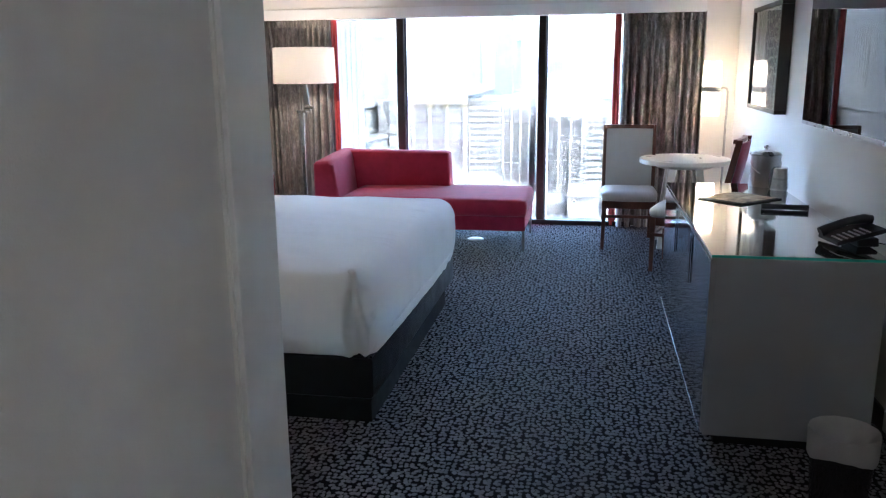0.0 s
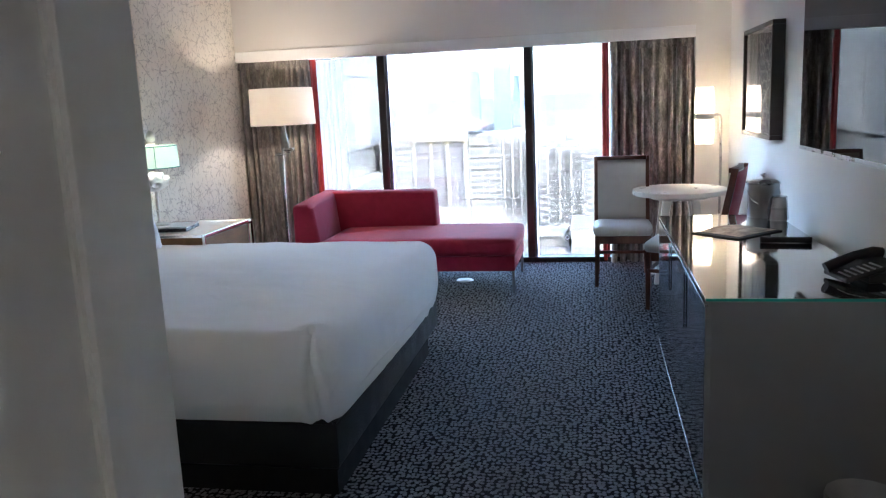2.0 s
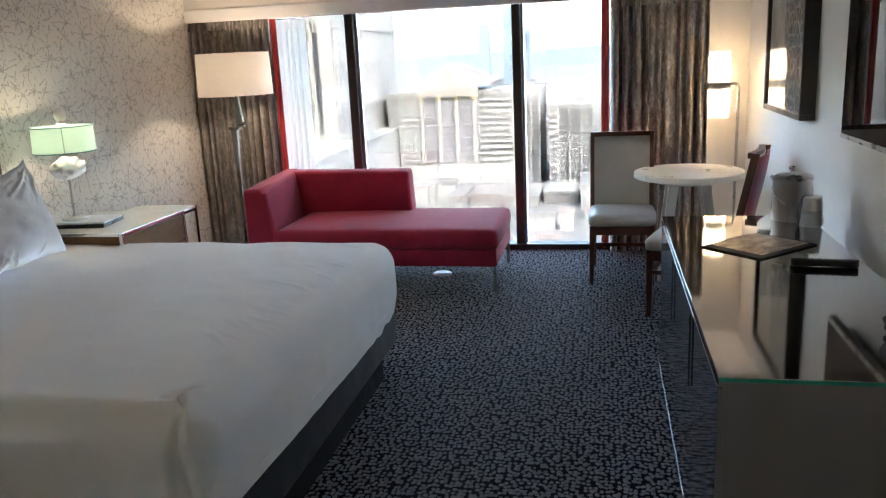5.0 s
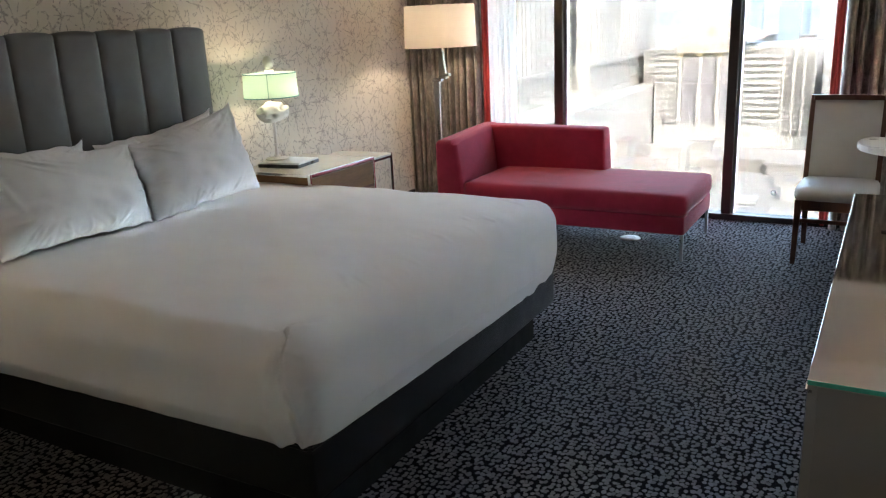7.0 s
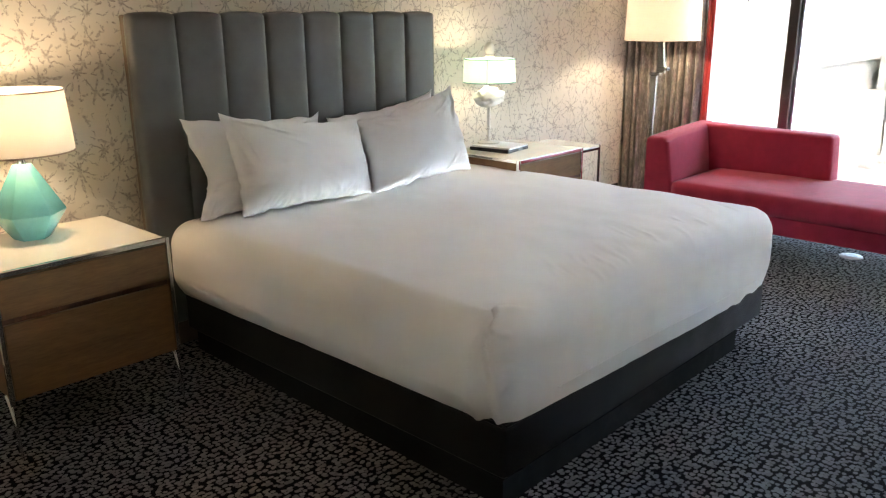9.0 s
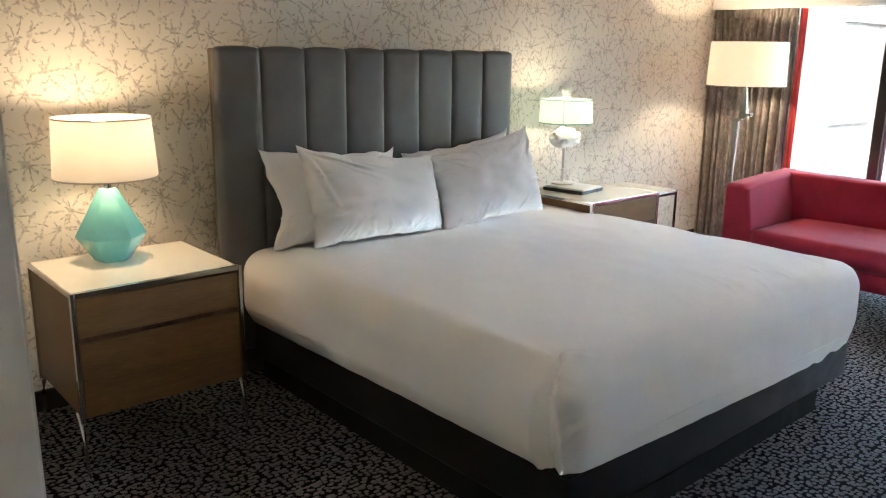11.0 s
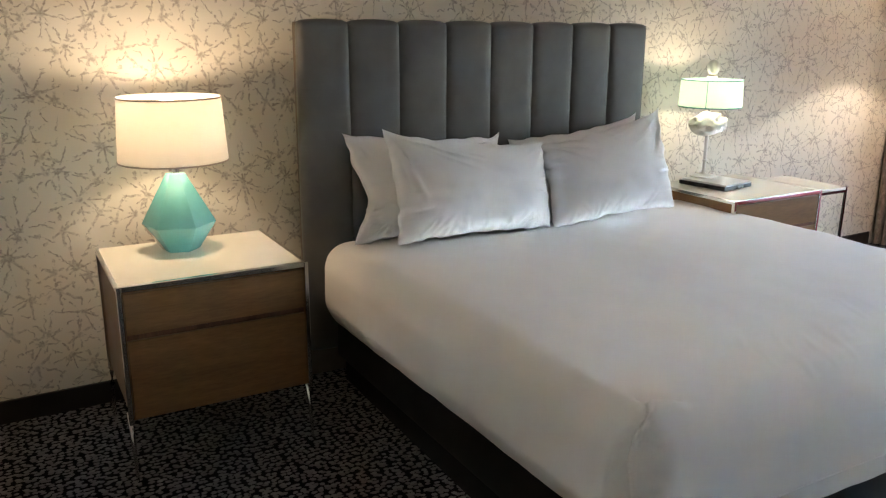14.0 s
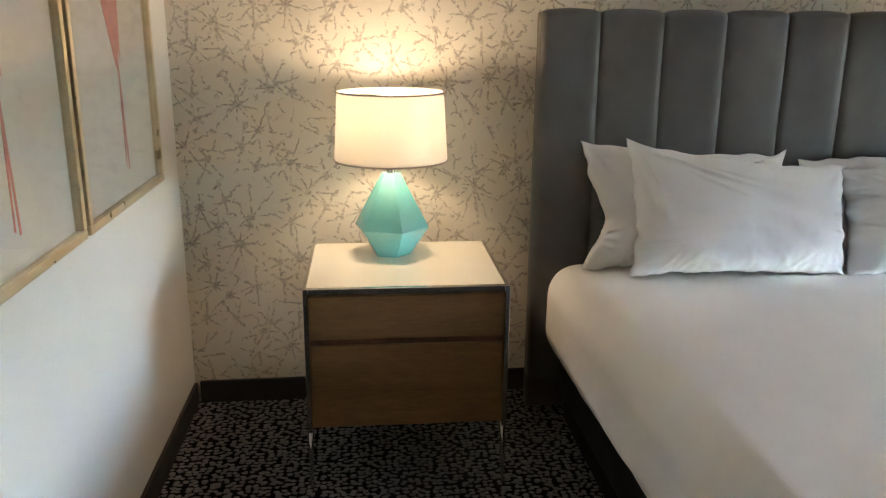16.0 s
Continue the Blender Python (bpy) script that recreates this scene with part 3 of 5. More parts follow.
for v in cover.verts:
    # the hem is tucked in a little, the top lies in faint wrinkles
    c = v.co
    c.y -= 0.032 * min(1, max(0, (-1.7 - c.x) / 1.1)) * min(1, max(0, (3.6 - c.y) / 0.3))
    if c.z < 0.40:
        k = ((0.40 - c.z) / 0.10) ** 1.5
        c.y += 0.050 * k * min(1, max(0, (3.23 - c.y) / 0.10)) - 0.05 * k * min(1, max(0, (c.y - 5.21) / 0.10))
        c.x -= 0.012 * k * min(1, max(0, (c.x + 1.0) / 0.10))
    if c.z > 0.5:
        c.z += ridge(c.x, c.y, LIES)
        c.z += 0.0018 * (0.25 - abs(noise.noise(Vector((c.x * 2.2 + c.y * 1.5, c.y * 4.5, 7))))) + 0.004 * math.sin(9 * c.x + 14 * c.y) * noise.noise(c * 2.2) + 0.0018 * noise.noise(Vector((c.x * 4, c.y * 9, 1)))
    else:
        c.x += 0.004 * noise.noise(Vector((2, c.y * 9, c.z * 3)))
        c.y += 0.004 * noise.noise(Vector((c.x * 9, 4, c.z * 3)))


def crease(a, h, line, out, sunk, wide):
    """Height of a fold along a line on the unrolled corner: a soft lip on its right hand, a sharp drop on its left."""
    d, k = min((math.hypot(a - p[0], h - p[1]), i) for i, p in enumerate(line))
    p0, p1 = line[max(0, k - 1)], line[min(len(line) - 1, k + 1)]
    left = (p1[0] - p0[0]) * (h - line[k][1]) - (p1[1] - p0[1]) * (a - line[k][0])
    end = k == len(line) - 1
    fade = math.exp(-(d / 0.02) ** 2) if end else 1.0
    fade *= min(1.0, (len(line) - k) / (0.12 * len(line)), (k + 1) / (0.10 * len(line)))
    if left > 0:
        return out * math.exp(-(d / wide) ** 2) * fade
    return (out * max(0, 1 - d / 0.020) - sunk * min(1, d / 0.020) * math.exp(-(d / (wide * 1.3)) ** 2)) * fade


# the tucked corner at the foot, folded in an arch
cover.normal_update()
ARCH = [(0.095, 0.706), (0.05, 0.722), (0.0, 0.724), (-0.05, 0.714), (-0.095, 0.690), (-0.122, 0.652), (-0.132, 0.600), (-0.124, 0.545), (-0.104, 0.435), (-0.092, 0.34), (-0.088, 0.27)]
OUTER = [(-0.165, 0.30), (-0.182, 0.42), (-0.182, 0.52), (-0.172, 0.60), (-0.145, 0.655)]
RUCKS = [[(-0.105, 0.50), (-0.075, 0.515), (-0.045, 0.512)], [(-0.100, 0.435), (-0.07, 0.46), (-0.035, 0.487)], [(-0.085, 0.33), (-0.065, 0.355), (-0.045, 0.385)], [(-0.115, 0.64), (-0.08, 0.632), (-0.04, 0.622)]]


def finer(line, n=10):
    """The same line with a smooth bend through its points."""
    made = []
    for i in range(len(line) - 1):
        p = [Vector((*line[min(max(k, 0), len(line) - 1)], 0)) for k in (i - 1, i, i + 1, i + 2)]
        for j in range(n):
            t = j / n
            q = 0.5 * (2 * p[1] + (p[2] - p[0]) * t + (2 * p[0] - 5 * p[1] + 4 * p[2] - p[3]) * t * t + (3 * p[1] - p[0] - 3 * p[2] + p[3]) * t ** 3)
            made.append((q.x, q.y))
    return made + [line[-1]]


ARCH, OUTER = finer(ARCH), finer(OUTER)
RUCKS = [finer(r) for r in RUCKS]
moves = []
for v in cover.verts:
    x, y, z = v.co
    if x > -1.12 and y < 3.42:
        # a runs round the corner, h up the face and over the edge
        inn = MX1 - 0.125 - x
        a = y - MY0 - 0.125 if y > MY0 + 0.125 else -0.125 * math.atan2(MY0 + 0.125 - y, max(1e-4, -inn)) - max(0.0, inn)
        h = z if z < 0.545 else 0.545 + 0.125 * math.asin(min(1, (z - 0.545) / 0.127))
        if inn > 0 and y > MY0 + 0.125:
            h += inn
        g = crease(a, h, ARCH, 0.017, 0.030, 0.028) + crease(a, h, OUTER, 0.011, 0.009, 0.028)
        g += sum(crease(a, h, r, 0.006, 0.006, 0.014) for r in RUCKS)
        moves.append((v, v.normal * g))
for v, g in moves:
    v.co += g
part("cover", solid(cover, 0.004), M_LINEN, bed, "white cotton bed cover", 80)
part("seam", tube([(MX1 + 0.012, 3.42 + 1.7 * t, 0.372 - 0.02 * t + 0.006 * math.sin(6 * t)) for t in [i / 14 for i in range(15)]], 0.0022, 6), M_LINEN, bed)


# headboard: eight upholstered channels in a dark surround
HX, HY0, HY1, HZ = -2.930, 3.012, 4.956, 1.617
head = thing("headboard", pose(0, 0, 0), "channel-tufted charcoal leatherette headboard against the wall", "headboard")
part("back_panel", boxed(HX - 0.105, HX - 0.055, HY0 + 0.020, HY1 - 0.002, 0.0, HZ - 0.004, 0.008), M_HEADSIDE, head, "bronze-brown leatherette edge")
w = (HY1 - HY0) / 8
for i in range(8):
    part("channel", pad(HX - 0.075, HX, HY0 + i * w + (0.001 if i else 0.018), HY0 + (i + 1) * w - 0.001, 0.14, HZ, 0.016, 0.022, 0.0, 0.010), M_LEATHER, head)


def pillow_mesh(wide, high, thick, seed, slump, peak, pinch):
    """A stuffed case: peaked corners, sides drawn in, folds running in from seams and corners."""
    rnd = random.Random(seed)
    bm = bmesh.new()
    folds = []
    for k in range(22):
        x = rnd.uniform(-0.95, 0.95)
        folds.append(((x, -1.0), (x + rnd.uniform(-0.35, 0.35), -1.0 + rnd.uniform(0.18, 0.5)), rnd.uniform(0.016, 0.034), rnd.uniform(0.005, 0.011)))
    for k in range(11):
        x = rnd.uniform(-0.9, 0.9)
        folds.append(((x, 1.0), (x + rnd.uniform(-0.3, 0.3), 1.0 - rnd.uniform(0.15, 0.45)), rnd.uniform(0.018, 0.035), rnd.uniform(0.004, 0.009)))
    for sx in (-1, 1):
        for k in range(7):
            g = rnd.uniform(0.1, 1.45)
            ln = rnd.uniform(0.45, 1.05) * (1.25 if sx == peak else 0.9)
            folds.append(((sx * 0.98, 0.98), (sx * (0.98 - ln * math.cos(g)), 0.98 - ln * math.sin(g)), rnd.uniform(0.020, 0.040), rnd.uniform(0.006, 0.012) * (1.5 if sx == peak else 0.8)))
        for k in range(6):
            z = rnd.uniform(-0.9, 0.7)
            folds.append(((sx, z), (sx * (1 - rnd.uniform(0.12, 0.4)), z + rnd.uniform(-0.2, 0.2)), rnd.uniform(0.018, 0.035), rnd.uniform(0.004, 0.010)))

    def side(s):
        def f(u, v):
            a, c = 2 * u - 1, 2 * v - 1
            rim = max(0.0, (1 - abs(a) ** 2.6) * (1 - abs(c) ** 2.6))
            t = thick * rim ** 0.55
            p = Vector((a * wide / 2 * (1 - 0.045 * (1 - abs(c) ** 1.6)), 0, c * high / 2 * (1 - 0.09 * (1 - abs(a) ** 2.2))))
            if c < 0:
                p.z *= 0.93
            ear = (abs(a) * max(0.0, c)) ** 9
            p.x += 0.012 * ear * (1 if a > 0 else -1)
            p.z += (0.018 if a * peak > 0 else 0.0) * ear
            # one side is drawn in where the case is slack
            p.x += pinch * wide * math.exp(-((c + 0.15) / 0.5) ** 2) * max(0.0, -a) ** 4
            p += Vector((0.014 * noise.noise(Vector((c * 5, seed, 1))) * abs(a) ** 4, 0, 0.018 * noise.noise(Vector((a * 4, seed, 2))) * abs(c) ** 4))
            if c < -0.5:
                p.z += 0.006 * noise.noise(Vector((a * 13, seed, 6))) * (-c - 0.5) * 2
            # one upper corner hangs lower than the other
            p.z -= abs(slump) * (0.5 + 0.5 * a * (1 if slump > 0 else -1)) * max(0.0, c) ** 1.3
            wr = 0.016 * noise.noise(Vector((a * 1.6 + seed, c * 1.6, s))) + 0.007 * noise.noise(Vector((a * 4.2 + seed, c * 3.4, s * 2)))
            return p + Vector((0, s * (t * 0.5 + (wr + ridge(a, c, folds)) * min(1, rim * 4)), -0.015 * (1 - abs(c)) * a * a))
        return f

    grid(96, 66, side(1), bm)
    grid(96, 66, side(-1), bm)
    bmesh.ops.remove_doubles(bm, verts=bm.verts[:], dist=0.0006)
    bmesh.ops.recalc_face_normals(bm, faces=bm.faces[:])
    return bm


def pillow(m, wide, high, thick, seed, slump, peak, pinch, label):
    ob = new("pillow", mesh_of("pillow", pillow_mesh(wide, high, thick, seed, slump, peak, pinch), M_PILLOW, 80))
    ob.matrix_world = m
    return tagged(ob, label, "pillow", "bed pillows")


pillow(pose(-2.80, 3.575, 0.895, -13, 2, 92), 0.80, 0.50, 0.20, 1, 0.03, 1, 0.10, "plump white pillow leaning on the headboard")
pillow(pose(-2.80, 4.45, 0.880, -13, -3, 88), 0.78, 0.52, 0.20, 2, -0.04, 1, 0.03, "plump white pillow leaning on the headboard")
pillow(pose(-2.675, 3.735, 0.905, -17, 2, 93), 0.84, 0.50, 0.25, 3, 0.07, -1, 0.01, "creased white pillow propped in front")
pillow(pose(-2.67, 4.51, 0.915, -17, -4, 86), 0.74, 0.52, 0.25, 4, -0.09, 1, 0.02, "creased white pillow with peaked corner")

# ---- chaise sofa ----
sofa = thing("chaise_sofa", pose(0, 0, 0), "raspberry red chaise sofa with chrome legs by the window", "sofa")
part("base", boxed(-2.34, -0.505, 6.56, 7.40, 0.178, 0.302, 0.014, 3), M_RED, sofa)
part("seat_cushion", pad(-2.12, -0.495, 6.535, 7.41, 0.300, 0.446, 0.035, 0.05, 0.004, 0.010, 3), M_RED, sofa)
part("backrest", soften(hull([(-2.33, 7.26, 0.30), (-1.255, 7.26, 0.30), (-2.33, 7.245, 0.78), (-1.275, 7.245, 0.768), (-2.33, 7.44, 0.30), (-1.255, 7.44, 0.30), (-2.33, 7.41, 0.78), (-1.275, 7.41, 0.768)]), 0.030, 4), M_RED, sofa)
part("armrest", soften(hull([(-2.35, 6.55, 0.302), (-2.10, 6.55, 0.302), (-2.35, 6.55, 0.745), (-2.17, 6.55, 0.755), (-2.35, 7.43, 0.302), (-2.17, 7.43, 0.302), (-2.37, 7.43, 0.785), (-2.215, 7.43, 0.785)]), 0.038, 4), M_RED, sofa)
for x, y in ((-0.52, 6.575), (-0.52, 7.37), (-2.31, 6.58), (-2.31, 7.37)):
    part("leg", boxed(x - 0.011, x + 0.011, y - 0.011, y + 0.011, 0.0, 0.18, 0.002), M_STEEL, sofa, "slim steel leg")
cap = thing("floor_outlet_cover", pose(-0.99, 7.02, 0), "round pale metal floor outlet cover in carpet", "floor outlet")
part("plate", lathe([(0, 0.0), (0.075, 0.0), (0.075, 0.004), (0.068, 0.008), (0.0, 0.008)], 28), M_WHITEPLASTIC, cap)
part("lid", lathe([(0, 0.008), (0.04, 0.008), (0.038, 0.011), (0, 0.011)], 24), M_KEY, cap)

# ---- dresser ----
DX0, DX1, DY0, DY1, DZ = 0.50, 1.15, 3.185, 5.175, 0.812
dresser = thing("dresser", pose(0, 0, 0), "long grey dresser with mirror-gloss doors and glass top", "dresser")
part("body", boxed(DX0 + 0.02, DX1, DY0, DY1, 0.045, DZ - 0.012, 0.003), M_CABSIDE, dresser)
part("end_panel", boxed(DX0 + 0.002, DX0 + 0.021, DY0, DY0 + 0.0055, 0.045, DZ - 0.0125), M_CABSIDE, dresser)
part("plinth", boxed(DX0 + 0.06, DX1 - 0.04, DY0 + 0.03, DY1 - 0.03, 0.0, 0.045), M_BLACK, dresser)
nd = 4
dw = (DY1 - DY0 - 0.012) / nd
for i in range(nd):
    y0 = DY0 + 0.006 + i * dw
    d = part("door", boxed(DX0, DX0 + 0.019, y0 + 0.0005, y0 + dw - 0.0005, 0.062, DZ - 0.034, 0.0004), M_CABFRONT, dresser, "grey mirror-gloss door")
    if i in (0, 2):
        hy = 3.79 if i == 0 else 4.47
        part("handle", boxed(DX0 - 0.008, DX0 - 0.002, hy - 0.004, hy + 0.004, 0.53, 0.775, 0.001), M_DARKCHROME, d, "slim dark bar handle")
        for z in (0.545, 0.76):
            part("handle_post", boxed(DX0 - 0.003, DX0 + 0.001, hy - 0.003, hy + 0.003, z - 0.004, z + 0.004), M_CHROME, d)
part("edge_trim", boxed(DX0 - 0.003, DX0 + 0.012, DY0, DY1, DZ - 0.032, DZ - 0.022, 0.001), M_CHROME, dresser, "bright chrome edge trim")
part("edge_trim", boxed(DX0 - 0.003, DX0 + 0.012, DY0, DY1, 0.046, 0.056, 0.001), M_DARKCHROME, dresser, "steel edge trim")
part("worktop", boxed(DX0, DX1, DY0, DY1, DZ - 0.012, DZ, 0.0015), M_CABTOP, dresser, "glossy grey glass top")
part("glass_edge", boxed(DX0 + 0.002, DX1 - 0.002, DY0 - 0.003, DY0 - 0.0005, DZ - 0.011, DZ - 0.001), M_GLASSEDGE, dresser, "green polished glass edge")

# ---- nightstands ----


def nightstand(m, wide, deep, high, label):
    t = thing("nightstand", m, label, "nightstand", "bedside nightstands")
    part("body", boxed(-deep + 0.012, -0.014, 0.012, wide - 0.012, 0.235, high - 0.016, 0.002), M_OAK, t)
    part("top", boxed(-deep + 0.004, -0.006, 0.006, wide - 0.006, high - 0.014, high, 0.002), M_CREAM, t, "cream lacquered top")
    f = 0.016
    for y in (0.0, wide - f):
        part("frame_post", boxed(-f, 0.003, y, y + f, 0.225, high + 0.002, 0.002), M_CHROME, t)
        part("frame_post", boxed(-deep, -deep + f, y, y + f, 0.225, high + 0.002, 0.002), M_CHROME, t)
        part("frame_rail", boxed(-deep + f, -f, y - 0.001, y + f - 0.004, high - 0.016, high + 0.002, 0.002), M_CHROME, t)
    part("frame_rail", boxed(-f, 0.003, f, wide - f, high - 0.018, high + 0.002, 0.002), M_CHROME, t)
    hz = 0.245 + 0.595 * (high - 0.245)
    part("drawer", boxed(-0.016, -0.002, f + 0.004, wide - f - 0.004, hz + 0.022, high - 0.026, 0.002), M_OAK, t, "brown oak drawer front")
    part("drawer", boxed(-0.016, -0.002, f + 0.004, wide - f - 0.004, 0.245, hz, 0.002), M_OAK, t, "brown oak drawer front")
    # darker wood strip paints the groove's shade; the body leaves it no depth
    part("painted_gap_shade", boxed(-0.03, -0.012, f + 0.004, wide - f - 0.004, hz + 0.001, hz + 0.021), M_WALNUT, t)
    for x, s in ((-0.01, 1), (-deep + 0.01, -1)):
        for y in (0.008, wide - 0.008):
            part("leg", tube([(x - 0.055 * s, y, 0.245), (x - 0.035 * s, y, 0.225), (x - 0.012 * s, y, 0.16), (x + 0.004 * s, y, 0.08), (x + 0.010 * s, y, 0.0)], [0.010, 0.010, 0.009, 0.007, 0.005], 8), M_CHROME, t, "curved chrome leg")
    return t


nightstand(pose(-2.412, 2.165, 0), 0.680, 0.575, 0.735, "brown oak nightstand with cream top and chrome frame")
nightstand(pose(-2.425, 5.165, 0), 0.700, 0.60, 0.735, "brown oak nightstand with cream top beside the bed")
side = thing("side_table", pose(0, 0, 0), "open chrome-framed side table with cream top", "side table")
part("top", boxed(-3.12, -2.66, 6.0, 6.45, 0.645, 0.662, 0.002), M_CREAM, side)
for x in (-3.12, -2.672):
    for y in (6.0, 6.437):
        part("leg", boxed(x, x + 0.014, y, y + 0.014, 0.0, 0.664, 0.002), M_DARKCHROME, side)
for y in (6.0, 6.437):
    part("rail", boxed(-3.12 + 0.014, -2.672, y + 0.001, y + 0.013, 0.628, 0.645, 0.001), M_DARKCHROME, side)
part("rail", boxed(-2.671, -2.659, 6.014, 6.437, 0.628, 0.645, 0.001), M_DARKCHROME, side)

# ---- lamps ----
# teal faceted table lamp
lamp = thing("table_lamp", pose(-2.83, 2.468, 0.735), "faceted teal ceramic lamp with lit white drum shade", "table lamp")


def gem():
    bm = lathe([(0.0, 0.0), (0.072, 0.0), (0.142, 0.108), (0.036, 0.306), (0.0, 0.306)], 6)
    bmesh.ops.rotate(bm, cent=(0, 0, 0), matrix=Matrix.Rotation(0.245, 3, "Z"), verts=bm.verts[:])
    return soften(bm, 0.003, 2)


part("body", gem(), M_TEAL, lamp, "faceted teal ceramic body", 20)
part("neck", lathe([(0, 0.300), (0.015, 0.300), (0.015, 0.35), (0.010, 0.354), (0.010, 0.40), (0, 0.40)], 16), M_CHROME, lamp)


def drum(r0, r1, z0, z1, seg=48, t=0.0025, sy=1.0):
    return lathe([(r0, z0), (r1, z1), (r1 - t, z1), (r0 - t, z0)], seg, 1.0, sy, close=True)


part("shade", drum(0.205, 0.190, 0.353, 0.597), M_SHADE, lamp, "white fabric drum shade")
for z, r in ((0.352, 0.206), (0.592, 0.1915)):
    part("shade_rim", lathe([(r, z), (r + 0.0012, z + 0.006), (r - 0.003, z + 0.006), (r - 0.003, z)], 48, close=True), M_RIM, lamp, "thin taupe trim")
sp = bmesh.new()
for k in range(3):
    a = 2.1 * k + 0.4
    tube([(0, 0, 0.585), (0.19 * math.cos(a), 0.19 * math.sin(a), 0.585)], 0.0018, 6, sp)
part("shade_spider", sp, M_CHROME, lamp)
bulb("lamp_light", (-2.83, 2.468, 0.735 + 0.545), 0.0175, WARM, 0.045)

# white coral lamp on the far nightstand
LX, LY = -2.895, 5.435
lamp = thing("table_lamp", pose(LX, LY, 0.772), "white sculpted coral lamp with lit mint shade", "table lamp")
part("foot", lathe([(0, 0), (0.075, 0), (0.075, 0.008), (0.02, 0.016), (0.012, 0.03), (0, 0.03)], 28), M_PLASTER, lamp)
part("stem", lathe([(0.010, 0.02), (0.010, 0.09), (0.016, 0.095), (0.016, 0.10), (0.010, 0.105), (0.011, 0.24), (0.0, 0.25)], 16), M_PLASTER, lamp)


def coral():
    bm = bmesh.new()
    bmesh.ops.create_icosphere(bm, subdivisions=4, radius=1.0)
    rnd = random.Random(5)
    pits = [Vector((rnd.uniform(-1, 1), rnd.uniform(-1, 1), rnd.uniform(-0.6, 0.8))).normalized() for _ in range(12)]
    for v in bm.verts:
        n = v.co.normalized()
        d = 1 + 0.16 * noise.noise(n * 2.2)
        for p in pits:
            a = n.angle(p)
            d -= 0.34 * math.exp(-(a / 0.20) ** 2)
            d += 0.07 * math.exp(-((a - 0.33) / 0.10) ** 2)
        v.co = Vector((n.x * 0.075, n.y * 0.122, n.z * 0.066)) * d + Vector((0, 0, 0.305))
    return bm


part("coral", coral(), M_PLASTER, lamp, "pitted white coral form", 80)
part("shade", drum(0.174, 0.168, 0.403, 0.553, 56, 0.0025, 1.0), M_MINT, lamp, "shallow mint fabric shade")
for z, r in ((0.401, 0.175), (0.549, 0.1695)):
    part("shade_rim", lathe([(r, z), (r + 0.0015, z + 0.006), (r - 0.003, z + 0.006), (r - 0.003, z)], 56, close=True), M_TEALRIM, lamp)
part("harp", tube([(0, 0, 0.36), (0, 0, 0.563)], 0.003, 8), M_CHROME, lamp)
for a in (-0.95, 1.15, 3.2):
    part("shade_rib", tube([(0.1755 * math.cos(a), 0.1755 * math.sin(a), 0.402), (0.1695 * math.cos(a), 0.1695 * math.sin(a), 0.553)], 0.002, 6), M_TEALRIM, lamp, "dark green seam")
fin = bmesh.new()
bmesh.ops.create_uvsphere(fin, u_segments=20, v_segments=12, radius=0.035, matrix=Matrix.Translation((0, 0, 0.618)) @ Matrix.Diagonal((1, 1, 1.25, 1)))
part("finial", fin, M_PLASTER, lamp, "rounded white finial", 80)
part("finial_neck", lathe([(0.018, 0.554), (0.03, 0.571), (0.016, 0.586)], 16), M_PLASTER, lamp)
bulb("lamp_light", (LX, LY, 0.772 + 0.48), 0.0108, SOFT, 0.025)
book = thing("notebook_tray", pose(-2.83, 5.44, 0.737, 0, 0, 8), "white and steel notepad tray under the lamp", "tray")
part("tray", boxed(-0.13, 0.17, -0.13, 0.13, 0.0, 0.022, 0.002), M_TVFRAME, book)
part("pad", boxed(-0.12, 0.172, -0.12, 0.12, 0.022, 0.033, 0.002), M_WHITEPLASTIC, book)

# floor lamp by the curtain
FX, FY = -2.62, 7.20
lamp = thing("floor_lamp", pose(FX, FY, 0), "chrome floor lamp with wide white drum shade", "floor lamp")
part("base", lathe([(0, 0), (0.15, 0), (0.15, 0.012), (0.14, 0.02), (0.02, 0.026), (0, 0.026)], 40), M_CHROME, lamp)
part("pole", boxed(-0.055, -0.03, -0.012, 0.012, 0.02, 0.72, 0.003), M_POLE, lamp)
part("pole", soften(hull([(-0.056, -0.013, 0.70), (-0.03, -0.013, 0.70), (-0.056, 0.013, 0.70), (-0.03, 0.013, 0.70), (-0.07, -0.02, 1.13), (-0.02, -0.02, 1.13), (-0.07, 0.02, 1.13), (-0.02, 0.02, 1.13)]), 0.003), M_POLE, lamp, "tapered chrome pole")
part("collar", boxed(-0.085, 0.005, -0.026, 0.026, 1.128, 1.155, 0.004), M_POLE, lamp)
part("collar", boxed(-0.02, 0.075, -0.024, 0.024, 1.168, 1.195, 0.006), M_POLE, lamp)
part("pole", soften(hull([(-0.022, -0.018, 1.15), (0.045, -0.018, 1.15), (-0.022, 0.018, 1.15), (0.045, 0.018, 1.15), (-0.012, -0.012, 1.42), (0.012, -0.012, 1.42), (-0.012, 0.012, 1.42), (0.012, 0.012, 1.42)]), 0.003), M_POLE, lamp, "tapered chrome pole")
part("shade", drum(0.290, 0.280, 1.40, 1.722, 64), M_SHADE, lamp, "wide white fabric drum shade")
sp = bmesh.new()
for k in range(3):
    a = 2.1 * k + 0.9
    tube([(0, 0, 1.70), (0.28 * math.cos(a), 0.28 * math.sin(a), 1.70)], 0.002, 6, sp)
part("shade_spider", sp, M_CHROME, lamp)
